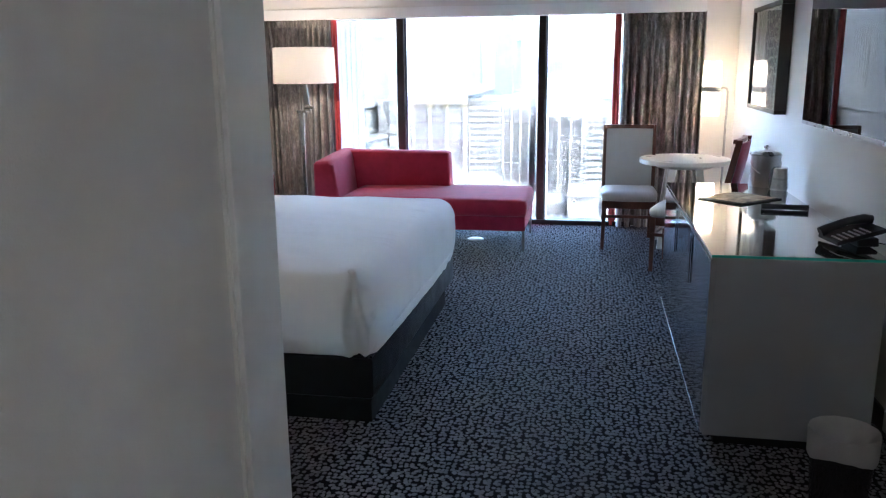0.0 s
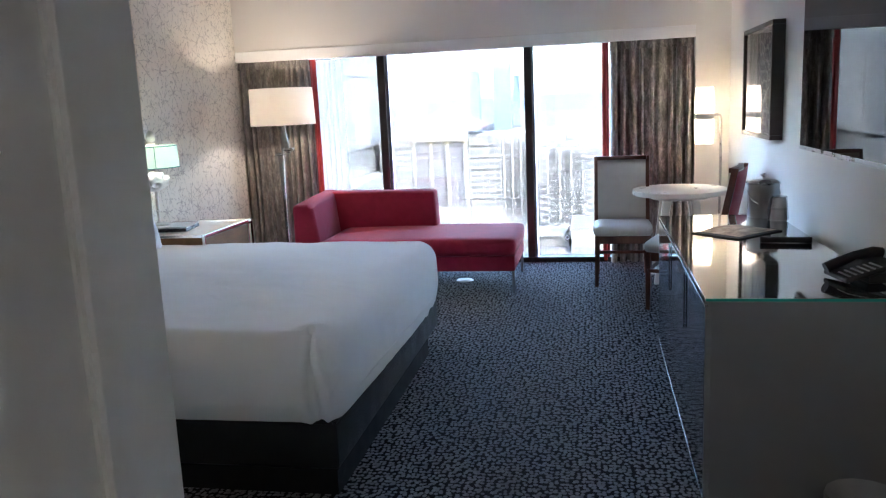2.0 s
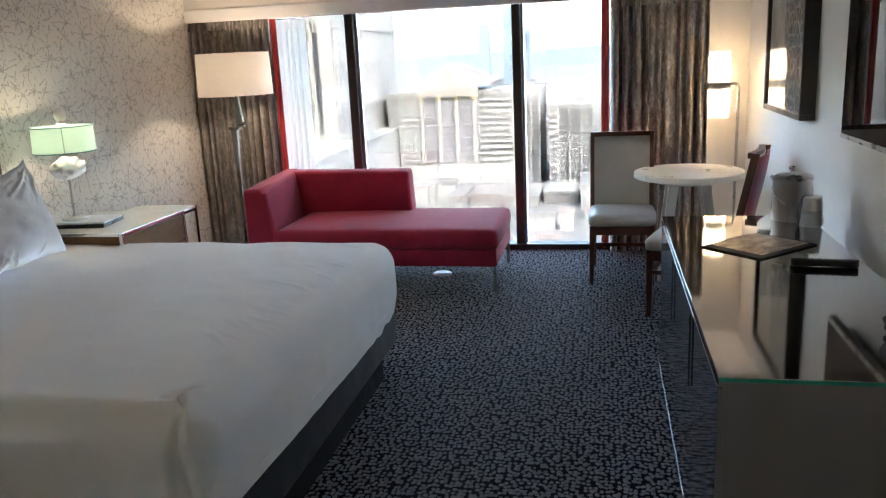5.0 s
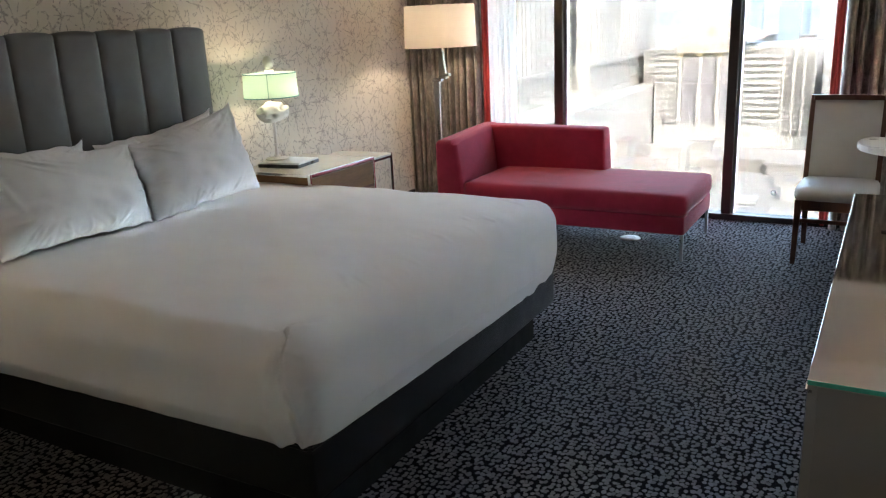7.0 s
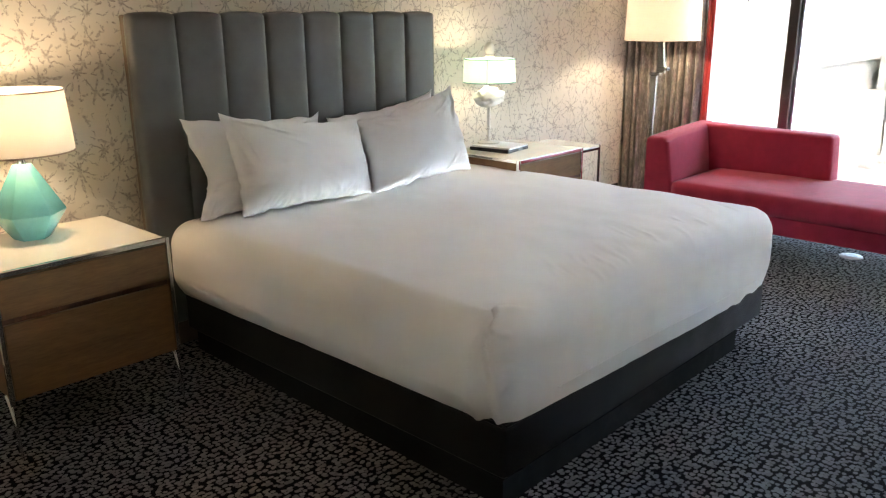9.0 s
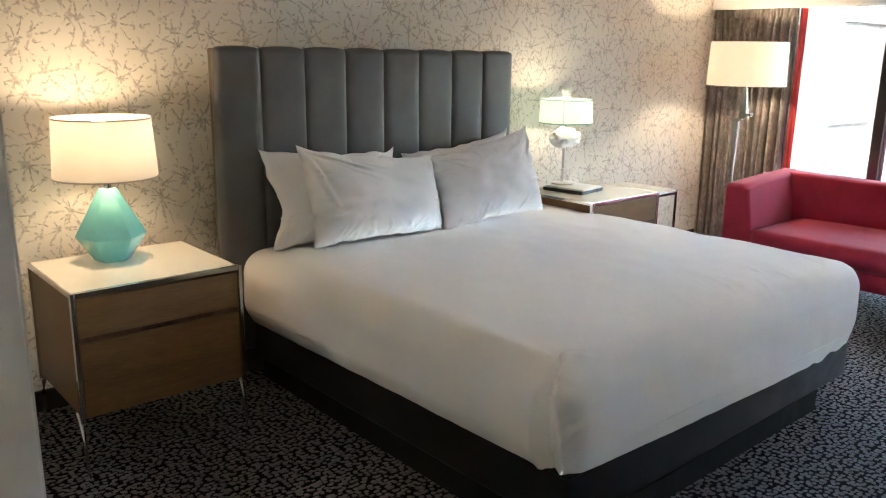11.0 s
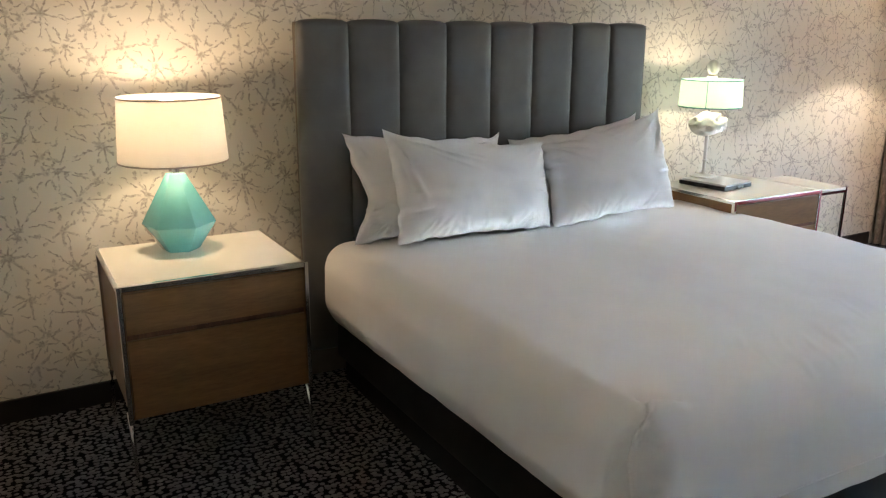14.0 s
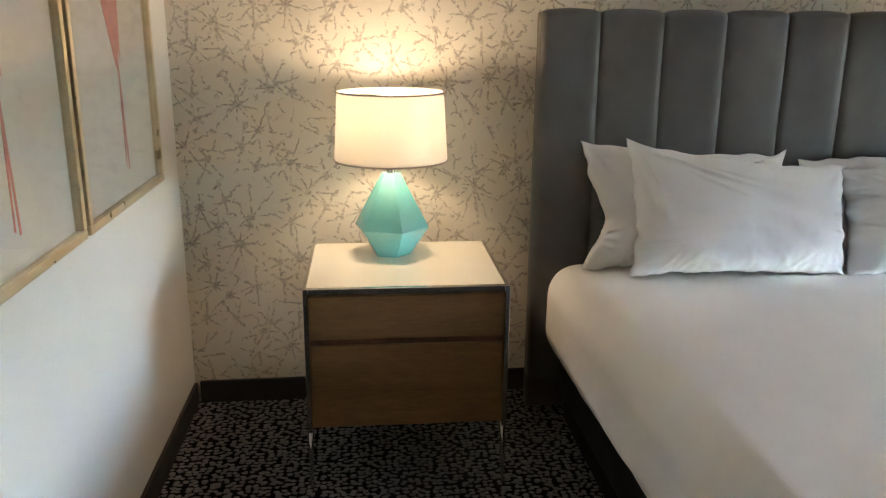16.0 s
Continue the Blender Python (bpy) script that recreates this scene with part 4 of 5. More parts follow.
part("socket", lathe([(0, 1.42), (0.012, 1.42), (0.012, 1.70), (0, 1.70)], 12), M_CHROME, lamp)
bulb("lamp_light", (FX, FY + 0.02, 1.56), 0.051, SOFT)

# slim lamp behind the table
PX, PY = 1.038, 7.38
lamp = thing("floor_lamp", pose(PX, PY, 0), "slim chrome floor lamp with two lit opal shades", "floor lamp")
for z0, z1, r0, r1 in ((1.345, 1.562, 0.076, 0.070), (1.094, 1.300, 0.070, 0.076)):
    part("shade", lathe([(r0, z0), ((r0 + r1) / 2 + 0.005, (z0 + z1) / 2), (r1, z1), (r1 - 0.003, z1), ((r0 + r1) / 2 + 0.002, (z0 + z1) / 2), (r0 - 0.003, z0)], 36, close=True), M_OPAL, lamp, "lit opal glass shade")
part("band", lathe([(0.0, 1.300), (0.078, 1.300), (0.078, 1.345), (0.0, 1.345)], 36), M_STEEL, lamp, "brushed steel band")
part("arm", tube([(0.05, 0, 1.325), (0.10, 0.0, 1.335), (0.125, 0.0, 1.328), (0.135, 0.0, 1.30), (0.135, 0.0, 0.02)], 0.011, 10), M_STEEL, lamp)
part("base", lathe([(0, 0), (0.11, 0), (0.11, 0.012), (0.012, 0.024), (0, 0.024)], 32, cx=0.1), M_STEEL, lamp)
bulb("lamp_light", (PX, PY, 1.45), 0.018, SOFT, 0.025)
bulb("lamp_light", (PX, PY, 1.20), 0.018, SOFT, 0.025)

# ---- round table and chairs ----
table = thing("round_table", pose(0.81, 7.06, 0), "round cream stone-topped table with pale splayed legs", "table")
part("tabletop", lathe([(0, 0.715), (0.370, 0.715), (0.375, 0.720), (0.375, 0.750), (0.371, 0.755), (0, 0.755)], 64), M_STONE, table, "cream round top")
part("apron", lathe([(0.0, 0.68), (0.23, 0.68), (0.25, 0.714), (0, 0.714)], 32), M_STONE, table)
for k in range(4):
    a = radians(45 + 90 * k)
    c, s = math.cos(a), math.sin(a)
    part("leg", soften(hull([(c * r + dx, s * r + dy, z) for r, z, h in ((0.15, 0.70, 0.035), (0.27, 0.0, 0.022)) for dx in (-h, h) for dy in (-h, h)]), 0.005), M_STONE, table, "pale splayed leg")


def chair(m, label):
    """Dining chair: faces -y, stands on z = 0."""
    t = thing("dining_chair", m, label, "chair", "chairs round the table")
    w, d = 0.215, 0.25
    part("seat", pad(-w - 0.012, w + 0.012, -d - 0.012, d - 0.03, 0.415, 0.495, 0.032, 0.04, 0.002, 0.012), M_VINYL, t, "cream vinyl seat")
    part("seat_frame", boxed(-w + 0.004, w - 0.004, -d + 0.006, d - 0.02, 0.355, 0.418, 0.006), M_WALNUT, t)
    for x in (-w, w):
        part("leg", soften(hull([(x * q + dx, -d + 0.02 + dy, z) for q, z, h in ((0.93, 0.42, 0.020), (0.97, 0.0, 0.014)) for dx in (-h, h) for dy in (-h, h)]), 0.003), M_WALNUT, t)
        part("leg", soften(hull([(x * 0.95 + dx, y + dy, z) for y, z, h in ((d - 0.02, 0.45, 0.020), (d + 0.055, 0.0, 0.015)) for dx in (-h, h) for dy in (-h, h)]), 0.003), M_WALNUT, t)
        part("back_post", soften(hull([(x + dx, y + dy, z) for y, z, h in ((d - 0.02, 0.42, 0.016), (d + 0.10, 1.015, 0.014)) for dx in (-h, h) for dy in (-0.022, 0.022)]), 0.003), M_WALNUT, t)
        part("stretcher", boxed(x - 0.009, x + 0.009, -d + 0.02, d - 0.01, 0.275, 0.30, 0.003), M_WALNUT, t)
    part("stretcher", boxed(-w + 0.01, w - 0.01, d - 0.03, d - 0.012, 0.275, 0.30, 0.003), M_WALNUT, t)
    part("front_rail", boxed(-w + 0.02, w - 0.02, -d + 0.012, -d + 0.03, 0.275, 0.30, 0.003), M_WALNUT, t)

    def curve(u, v, off):
        x = (2 * u - 1) * (w - 0.012)
        z = 0.47 + 0.52 * v
        return (x, d - 0.005 + 0.12 * (z - 0.42) / 0.595 + 0.022 * (1 - (x / w) ** 2) + off, z)

    part("back_panel", solid(grid(14, 10, lambda u, v: curve(u, v, -0.017 - 0.012 * (1 - (2 * u - 1) ** 4) * (1 - (2 * v - 1) ** 4))), 0.012), M_VINYL, t, "cream vinyl inner back", 80)
    part("back_shell", solid(grid(14, 10, lambda u, v: curve(u, v, 0.006 + 0.010 * (1 - (2 * u - 1) ** 4) * (1 - (2 * v - 1) ** 4))), 0.014), M_REDVINYL, t, "crimson outer back", 80)
    part("top_rail", solid(grid(14, 1, lambda u, v: (lambda p: (p[0] * 1.05, p[1] + 0.002, 0.985 + 0.032 * v))(curve(u, 1.0, -0.024))), 0.036), M_WALNUT, t, "", 60)
    part("bottom_rail", solid(grid(14, 1, lambda u, v: (lambda p: (p[0], p[1], 0.445 + 0.03 * v))(curve(u, 0.0, -0.012))), 0.022), M_WALNUT, t, "", 60)
    return t


first = chair(pose(0.35, 7.005, 0, 0, 0, -1), "walnut dining chair with cream seat, crimson back, facing room")
second = copy_thing(first, pose(0.78, 6.20, 0, 0, 0, -108))
tagged(second, "walnut dining chair with cream seat, turned to table")

# ---- things on the dresser ----
TOP = DZ
mag = thing("magazine", pose(0.835, 4.555, TOP, 0, 0, 43), "dark folder with a brown printed magazine", "magazine")
part("cover", boxed(-0.175, 0.175, -0.14, 0.14, 0.0, 0.006, 0.001), M_BLACKPLASTIC, mag)


def photo_mat(name, tones, scale):
    n = Nodes(name)
    p = n.mapping(n.co.outputs["Object"], (1, 2.2, 1))
    a = n.noise(p, scale, 5, 0.65)
    return n.done(n.ramp(n.rng(a, 0.3, 0.7), tones), 0.3, 0, 0.5)


M_PRINT = photo_mat("brown_print", [(0, (0.10, 0.05, 0.03)), (0.45, (0.50, 0.33, 0.20)), (1, (0.80, 0.68, 0.54))], 9)
sheet = part("page", grid(12, 8, lambda u, v: (-0.135 + 0.295 * u, -0.115 + 0.24 * v, 0.008 + 0.010 * math.sin(3.1 * u) * v)), M_PRINT, mag, "brown printed page", 80)
remote = thing("remote_control", pose(1.0, 4.24, TOP, 0, 0, -7), "long black remote control lying on glass", "remote control")


def bone():
    def f(u, v):
        a = 2 * math.pi * v
        k = abs(2 * u - 1)
        wd = (0.021 + 0.006 * k ** 2) * (1 - max(0, k - 0.88) ** 2 * 55) ** 0.5
        th = 0.013 + 0.002 * k
        return (-0.112 + 0.224 * u, wd * math.cos(a), 0.0155 + th * math.sin(a))
    bm = grid(24, 16, f)
    bmesh.ops.remove_doubles(bm, verts=bm.verts[:], dist=0.0005)
    bmesh.ops.holes_fill(bm, edges=bm.edges[:], sides=20)
    return bm


part("body", bone(), M_BLACKPLASTIC, remote, "", 80)
for i in range(7):
    for j in (-1, 0, 1):
        part("button", boxed(-0.085 + 0.022 * i, -0.077 + 0.022 * i, j * 0.010 - 0.0025, j * 0.010 + 0.0025, 0.024, 0.0290, 0.001), M_TVFRAME, remote)

phone = thing("telephone", pose(1.085, 3.47, TOP, 0, 0, -80) @ Matrix.Scale(0.86, 4), "black desk telephone with grey keys on dresser", "telephone")
part("base", soften(hull([(x * k, y, z) for k, z in ((1.0, 0.0), (0.9, 0.04)) for x in (-0.085, 0.085) for y in (0.0, 0.10)]), 0.006), M_BLACKPLASTIC, phone)
deck = part("deck", soften(hull([(x, y, z + dz) for x in (-0.105, 0.105) for y, z in ((-0.105, 0.008), (0.12, 0.070)) for dz in (0.0, 0.022)]), 0.008, 3), M_BLACKPLASTIC, phone)
for i in range(6):
    for j in range(5):
        y = -0.085 + 0.026 * i
        z = 0.0295 + (y + 0.105) * 0.2756
        part("key", boxed(-0.002 + 0.021 * j, 0.010 + 0.021 * j, y - 0.005, y + 0.005, z, z + 0.005, 0.001), M_PHONEKEY, deck)
part("handset", tube([(-0.062, -0.115, 0.042), (-0.062, -0.08, 0.060), (-0.062, 0.01, 0.096), (-0.062, 0.09, 0.108), (-0.062, 0.125, 0.100)], [0.026, 0.024, 0.019, 0.024, 0.026], 14), M_BLACKPLASTIC, phone, "curved black handset")
part("cord", tube([(0.02, 0.095, 0.012), (0.05, 0.14, 0.006), (0.03, 0.19, 0.005), (-0.02, 0.23, 0.005)], 0.003, 6), M_BLACKPLASTIC, phone)

bucket = thing("ice_bucket", pose(1.065, 5.09, TOP), "brushed steel ice bucket with lid and bag", "ice bucket")
part("body", lathe([(0, 0), (0.082, 0.0), (0.084, 0.006), (0.086, 0.19), (0.088, 0.196), (0.084, 0.198), (0.080, 0.190), (0, 0.188)], 40), M_BUCKET, bucket)
part("lid", lathe([(0.082, 0.196), (0.070, 0.208), (0.02, 0.214), (0, 0.215)], 36), M_BUCKET, bucket)
part("lid_knob", lathe([(0.006, 0.212), (0.006, 0.226), (0.016, 0.232), (0.017, 0.24), (0.0, 0.248)], 18), M_CHROME, bucket)
part("bail_handle", tube([(0.088 * math.cos(a), -0.088 * abs(math.sin(a)) * 0.35 - 0.078 * math.sin(a) * 0.65, 0.15 - 0.075 * math.sin(a)) for a in [math.pi * i / 12 for i in range(13)]], 0.0028, 6), M_CHROME, bucket)
bag = grid(18, 4, lambda u, v: (lambda a, r: (r * math.cos(a), r * math.sin(a), 0.2 + 0.005 * math.sin(5 * a) - 0.012 * v + 0.006 * v * math.sin(9 * a)))(2 * math.pi * u, 0.088 + 0.006 * v + 0.003 * math.sin(7 * 2 * math.pi * u)))
part("bag", bag, M_BAG, bucket, "clear plastic liner", 80)
cup = thing("paper_cup", pose(1.122, 4.955, TOP), "wrapped white cup upside down on dresser", "cup")
part("cup", lathe([(0.046, 0.0), (0.047, 0.006), (0.045, 0.012), (0.036, 0.118), (0.032, 0.124), (0.0, 0.122)], 30), M_WHITEPLASTIC, cup)
part("print_band", lathe([(0.0425, 0.058), (0.0415, 0.070), (0.0405, 0.070), (0.0415, 0.058)], 30, close=True), M_MAT, cup, "faint printed band")
wrap = grid(28, 9, lambda u, v: (lambda a, k: ((0.050 - 0.012 * v) * k * math.cos(a) - 0.030 * v * (1 - v) * (1 - math.cos(a)), (0.050 - 0.012 * v) * k * math.sin(a), 0.004 + 0.128 * v))(2 * math.pi * u, 1.02 + 0.10 * abs(noise.noise(Vector((9 * math.cos(6.283 * u), 9 * math.sin(6.283 * u), 7 * v))))))
part("wrapper", wrap, M_BAG, cup, "crumpled clear plastic wrapper", 12)

# ---- wall things ----
tv = thing("television", pose(0, 0, 0), "large black flat television on the wall", "television")
part("body", boxed(1.205, 1.235, 3.46, 4.885, 1.205, 2.025, 0.005), M_TVFRAME, tv)
part("screen", boxed(1.1985, 1.2045, 3.47, 4.875, 1.225, 2.015, 0.001), M_TV, tv, "dark glossy screen")
part("lower_bezel", boxed(1.1965, 1.2045, 3.47, 4.875, 1.206, 1.2245, 0.001), M_STEEL, tv, "bright lower bezel strip")
part("badge", boxed(1.1975, 1.2045, 4.14, 4.20, 1.2, 1.212, 0.001), M_KEY, tv)
part("wall_mount", boxed(1.235, 1.29, 3.9, 4.45, 1.4, 1.8, 0.004), M_BLACK, tv)

art = thing("framed_picture", pose(0, 0, 0), "abstract grey and tan print in espresso frame", "picture")
AY0, AY1, AZ0, AZ1, AX = 5.68, 6.65, 1.205, 1.945, 1.21
for y0, y1, z0, z1 in ((AY0, AY1, AZ0, AZ0 + 0.03), (AY0, AY1, AZ1 - 0.03, AZ1), (AY0, AY0 + 0.03, AZ0 + 0.03, AZ1 - 0.03), (AY1 - 0.03, AY1, AZ0 + 0.03, AZ1 - 0.03)):
    part("frame_bar", boxed(AX, 1.288, y0, y1, z0, z1, 0.003), M_ESPRESSO, art)
# pale print tones, with the lamp's reflection painted in
M_ART = photo_mat("pale_print_with_lamp_glare", [(0, (0.34, 0.32, 0.31)), (0.5, (0.52, 0.50, 0.47)), (1, (0.66, 0.61, 0.55))], 5)


def mosaic_mat():
    """Slate-blue cells with pale joints."""
    n = Nodes("slate_mosaic_print")
    p = n.mapping(n.co.outputs["Object"], (1, 1, 0.8))
    cell = n.voronoi(p, 19.0, "DISTANCE_TO_EDGE", 0.9)
    tint = n.noise(p, 26, 3)
    # slate tones raised to carry some of the lamp's reflection
    stone = n.ramp(n.rng(tint, 0.3, 0.7), [(0, (0.025, 0.034, 0.05)), (0.55, (0.10, 0.125, 0.16)), (1, (0.30, 0.31, 0.32))])
    return n.done(n.mix(n.rng(cell.outputs["Distance"], 0.05, 0.11), (0.48, 0.47, 0.46), stone), 0.4, 0, 0.4)


part("print", boxed(AX + 0.022, AX + 0.026, AY0 + 0.555, AY1 - 0.03, AZ0 + 0.03, AZ1 - 0.03), M_ART, art, "pale grey and tan half")
part("print", boxed(AX + 0.022, AX + 0.026, AY0 + 0.03, AY0 + 0.554, AZ0 + 0.03, AZ1 - 0.03), mosaic_mat(), art, "dark slate mosaic half")
part("glass", boxed(AX + 0.012, AX + 0.015, AY0 + 0.03, AY1 - 0.03, AZ0 + 0.03, AZ1 - 0.03), glass_mat("picture_glass", (1, 1, 1), 0.0, 0.98), art)

for k, (x0, x1) in enumerate(((-2.75, -1.985), (-1.96, -1.195))):
    pr = thing("framed_print", pose(0, 0, 0), "pale print with a rose plume shape in gold frame", "picture", "prints in gold frames")
    z0, z1, y0, y1 = 1.035, 2.10, YS + 0.002, YS + 0.042
    fr = 0.024
    for a, b_, c, d in ((x0, x1, z0, z0 + fr), (x0, x1, z1 - fr, z1), (x0, x0 + fr, z0 + fr, z1 - fr), (x1 - fr, x1, z0 + fr, z1 - fr)):
        part("frame_bar", boxed(a, b_, y0, y1, c, d, 0.003), M_GOLD, pr)
    part("board", boxed(x0 + fr, x1 - fr, y0, y0 + 0.018, z0 + fr, z1 - fr), M_MAT, pr, "pale grey board")
    cx = -2.42 if k == 0 else -1.62
    yy = y0 + 0.019
    blob = grid(12, 10, lambda u, v: (cx + 0.10 * (2 * u - 1) * (1 - 0.8 * (1 - v)) + 0.05 * v, yy + 0.001, 1.45 + 0.28 * v + 0.03 * math.sin(4 * u)))
    part("rose_shape", solid(blob, 0.001), M_ROSE, pr, "plain rose-coloured shape")
    part("rose_bar", solid(grid(1, 8, lambda u, v: (cx - 0.012 + 0.005 * (2 * u - 1) + 0.02 * v, yy + 0.001, 1.13 + 0.35 * v)), 0.001), M_ROSE, pr)
    part("rose_bar", solid(grid(1, 8, lambda u, v: (cx + 0.012 + 0.004 * (2 * u - 1) - 0.01 * v, yy + 0.001, 1.14 + 0.35 * v)), 0.001), M_ROSE, pr)
    part("glass", boxed(x0 + fr, x1 - fr, y1 - 0.014, y1 - 0.011, z0 + fr, z1 - fr), glass_mat("print_glass", (1, 1, 1), 0.02, 0.97), pr)

box_ = thing("outlet_box", pose(XE, 3.25, 0.115), "white power outlet box low on the wall", "outlet")
part("cover", boxed(-0.05, 0.0, -0.07, 0.07, -0.055, 0.055, 0.006), M_WHITEPLASTIC, box_)
for z in (-0.02, 0.02):
    part("socket", boxed(-0.052, -0.049, -0.018, 0.018, z - 0.013, z + 0.013, 0.001), M_KEY, box_)
bin_ = thing("waste_bin", pose(0.93, 2.80, 0), "dark steel waste bin with clear liner bag", "waste bin")
part("bin", lathe([(0, 0), (0.092, 0), (0.094, 0.01), (0.112, 0.275), (0.108, 0.275), (0.090, 0.012), (0, 0.012)], 36), M_DARKCHROME, bin_)
liner = grid(40, 7, lambda u, v: (lambda a: ((0.116 + 0.004 * math.sin(6 * a) * v + 0.003 * math.sin(11 * a)) * math.cos(a), (0.116 + 0.004 * math.sin(6 * a) * v + 0.003 * math.sin(13 * a)) * math.sin(a), 0.285 - 0.085 * v + 0.012 * math.sin(3 * a + 1) * v))(2 * math.pi * u))
grid(40, 5, lambda u, v: (lambda a: ((0.115 - 0.10 * v) * math.cos(a), (0.115 - 0.10 * v) * math.sin(a), 0.285 - 0.12 * v + 0.010 * math.sin(5 * a) * v))(2 * math.pi * u), liner)
part("liner", liner, M_LINER, bin_, "crumpled clear plastic liner", 80)

# ---- city outside ----
M_CONC = plain("pale_facade", (0.159, 0.159, 0.159), 0.8, vary=0.06, scale=0.05, grain=0.8, bump=0)
M_CONC2 = plain("cream_facade", (0.154, 0.151, 0.146), 0.8, vary=0.06, scale=0.05, grain=0.8, bump=0)
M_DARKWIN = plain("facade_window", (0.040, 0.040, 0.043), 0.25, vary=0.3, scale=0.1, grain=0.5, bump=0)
M_BANDGLASS = plain("lilac_facade_glass", (0.088, 0.084, 0.100), 0.3, vary=0.25, scale=0.15, grain=0.5, bump=0)
M_TOWER = plain("white_tower_facade", (0.150, 0.150, 0.147), 0.8, vary=0.06, scale=0.05, grain=0.8, bump=0)
M_TOWERWIN = plain("tower_window", (0.088, 0.088, 0.094), 0.3, vary=0.3, scale=0.1, grain=0.5, bump=0)
M_SLOT = plain("dark_glass_slot", (0.016, 0.018, 0.023), 0.3, vary=0.2, scale=0.1, grain=0.5, bump=0)
# glass blue paled to paint in the haze of distance
M_BLUEGLASS = plain("hazed_blue_tower_glass", (0.081, 0.116, 0.152), 0.3, vary=0.2, scale=0.02, grain=0.4, bump=0)
M_ROOF = plain("pale_roof", (0.097, 0.091, 0.088), 0.9, vary=0.4, scale=0.06, grain=0.3, bump=0)
M_ROOFRED = plain("red_tile_roof", (0.138, 0.072, 0.066), 0.9, vary=0.15, scale=0.05, grain=0.4, bump=0)
M_ROOFPINK = plain("pinkish_roof", (0.117, 0.096, 0.091), 0.9, vary=0.2, scale=0.05, grain=0.4, bump=0)
M_GILT = plain("gilt_capital", (0.178, 0.143, 0.063), 0.6, vary=0.1, scale=0.5, grain=3, bump=0)
M_GROUND = plain("city_ground", (0.081, 0.079, 0.077), 0.95, vary=0.35, scale=0.012, grain=0.05, bump=0)
# blue-grey tint paints the haze over the hills
M_HILL = plain("haze_tinted_hills", (0.072, 0.091, 0.113), 0.95, vary=0.2, scale=0.002, grain=0.01, bump=0)
GZ = -62.0
setting("ground", grid(40, 40, lambda u, v: (-4000 + 8000 * u, 15 + 4500 * v, GZ)), M_GROUND, "pale sunlit city ground", "ground")


def facade(owner, m, cols, rows, pitch, storey, wide, high, glass=M_DARKWIN):
    """Dark window bays set on a wall, each a piece of its own."""
    data = mesh_of("window", boxed(-wide / 2, wide / 2, -0.12, 0.12, -high / 2, high / 2), glass)
    for i in range(cols):
        for j in range(rows):
            o = new("window", data)
            o.parent = owner
            o.matrix_local = m @ Matrix.Translation((i * pitch, 0, j * storey))


def block(label, x0, x1, y0, y1, z1, mat, name="hotel_building", roofmat=None):
    t = thing(name, pose(0, 0, 0), label, "building")
    part("wall", boxed(x0, x1, y0, y1, GZ, z1), mat, t)
    part("parapet", boxed(x0 - 0.6, x1 + 0.6, y0 - 0.6, y1 + 0.6, z1, z1 + 1.2), roofmat or mat, t)
    return t


def balconies(owner, x0, x1, y, z0, floors, storey, bays):
    """Storeys of white parapet slabs before one flat dark sheet, with thin cross walls."""
    part("dark_sheet", boxed(x0, x1, y - 0.10, y + 0.10, z0, z0 + floors * storey), M_DARKWIN, owner)
    slab = mesh_of("slab", boxed(x0 - 0.1, x1 + 0.1, y - 1.5, y - 0.08, 0, storey * 0.50), M_CONC)
    for j in range(floors):
        o = new("slab", slab)
        o.parent = owner
        o.matrix_local = Matrix.Translation((0, 0, z0 + j * storey))
    wall = mesh_of("cross_wall", boxed(-0.28, 0.28, y - 1.2, y - 0.08, z0, z0 + floors * storey), M_CONC)
    for i in range(bays + 1):
        o = new("cross_wall", wall)
        o.parent = owner
        o.matrix_local = Matrix.Translation((x0 + (x1 - x0) * i / bays, 0, 0))


# columned hotel straight ahead
D, HX0 = 400.0, -76.0
hotel = block("pale hotel with columns, pediment and balcony rows", -102.6, -62.0, D, D + 40, -15.5, M_CONC)
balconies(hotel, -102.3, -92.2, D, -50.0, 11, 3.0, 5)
part("glass_front", boxed(-90.5, -63.0, D - 0.3, D - 0.05, -50.0, -17.2), M_BANDGLASS, hotel, "lilac-grey glass front")
for j in range(11):
    part("floor_band", boxed(-90.5, -63.0, D - 0.8, D - 0.3, -50.0 + 3.0 * j, -49.45 + 3.0 * j), M_CONC, hotel)
for x in (-90.3, -81.4, -72.7, -63.6):
    col = part("column", lathe([(1.25, -50.0), (1.25, -19.2), (0, -19.2)], 14, cx=x, cy=D - 1.4), M_CONC2, hotel)
    part("capital", lathe([(1.2, -19.4), (1.5, -18.4), (1.9, -17.2), (0, -17.2)], 14, cx=x, cy=D - 1.4), M_GILT, col, "gilt capital")
part("sign_band", boxed(-92.0, -61.5, D - 3.0, D - 0.4, -17.2, -12.2), M_CONC2, hotel, "plain band over the columns")
for k in range(14):
    if k != 7:
        part("sign_bar", boxed(-89.6 + 1.9 * k, -88.4 + 1.9 * k, D - 3.3, D - 3.0, -15.9, -13.9), M_ROOFRED, hotel)
part("pediment", hull([(HX0 - 20, D - 2.5, -11.9), (HX0 + 20, D - 2.5, -11.9), (HX0, D - 2.5, -2.2), (HX0 - 20, D + 3, -11.9), (HX0 + 20, D + 3, -11.9), (HX0, D + 3, -2.2)]), M_CONC2, hotel)
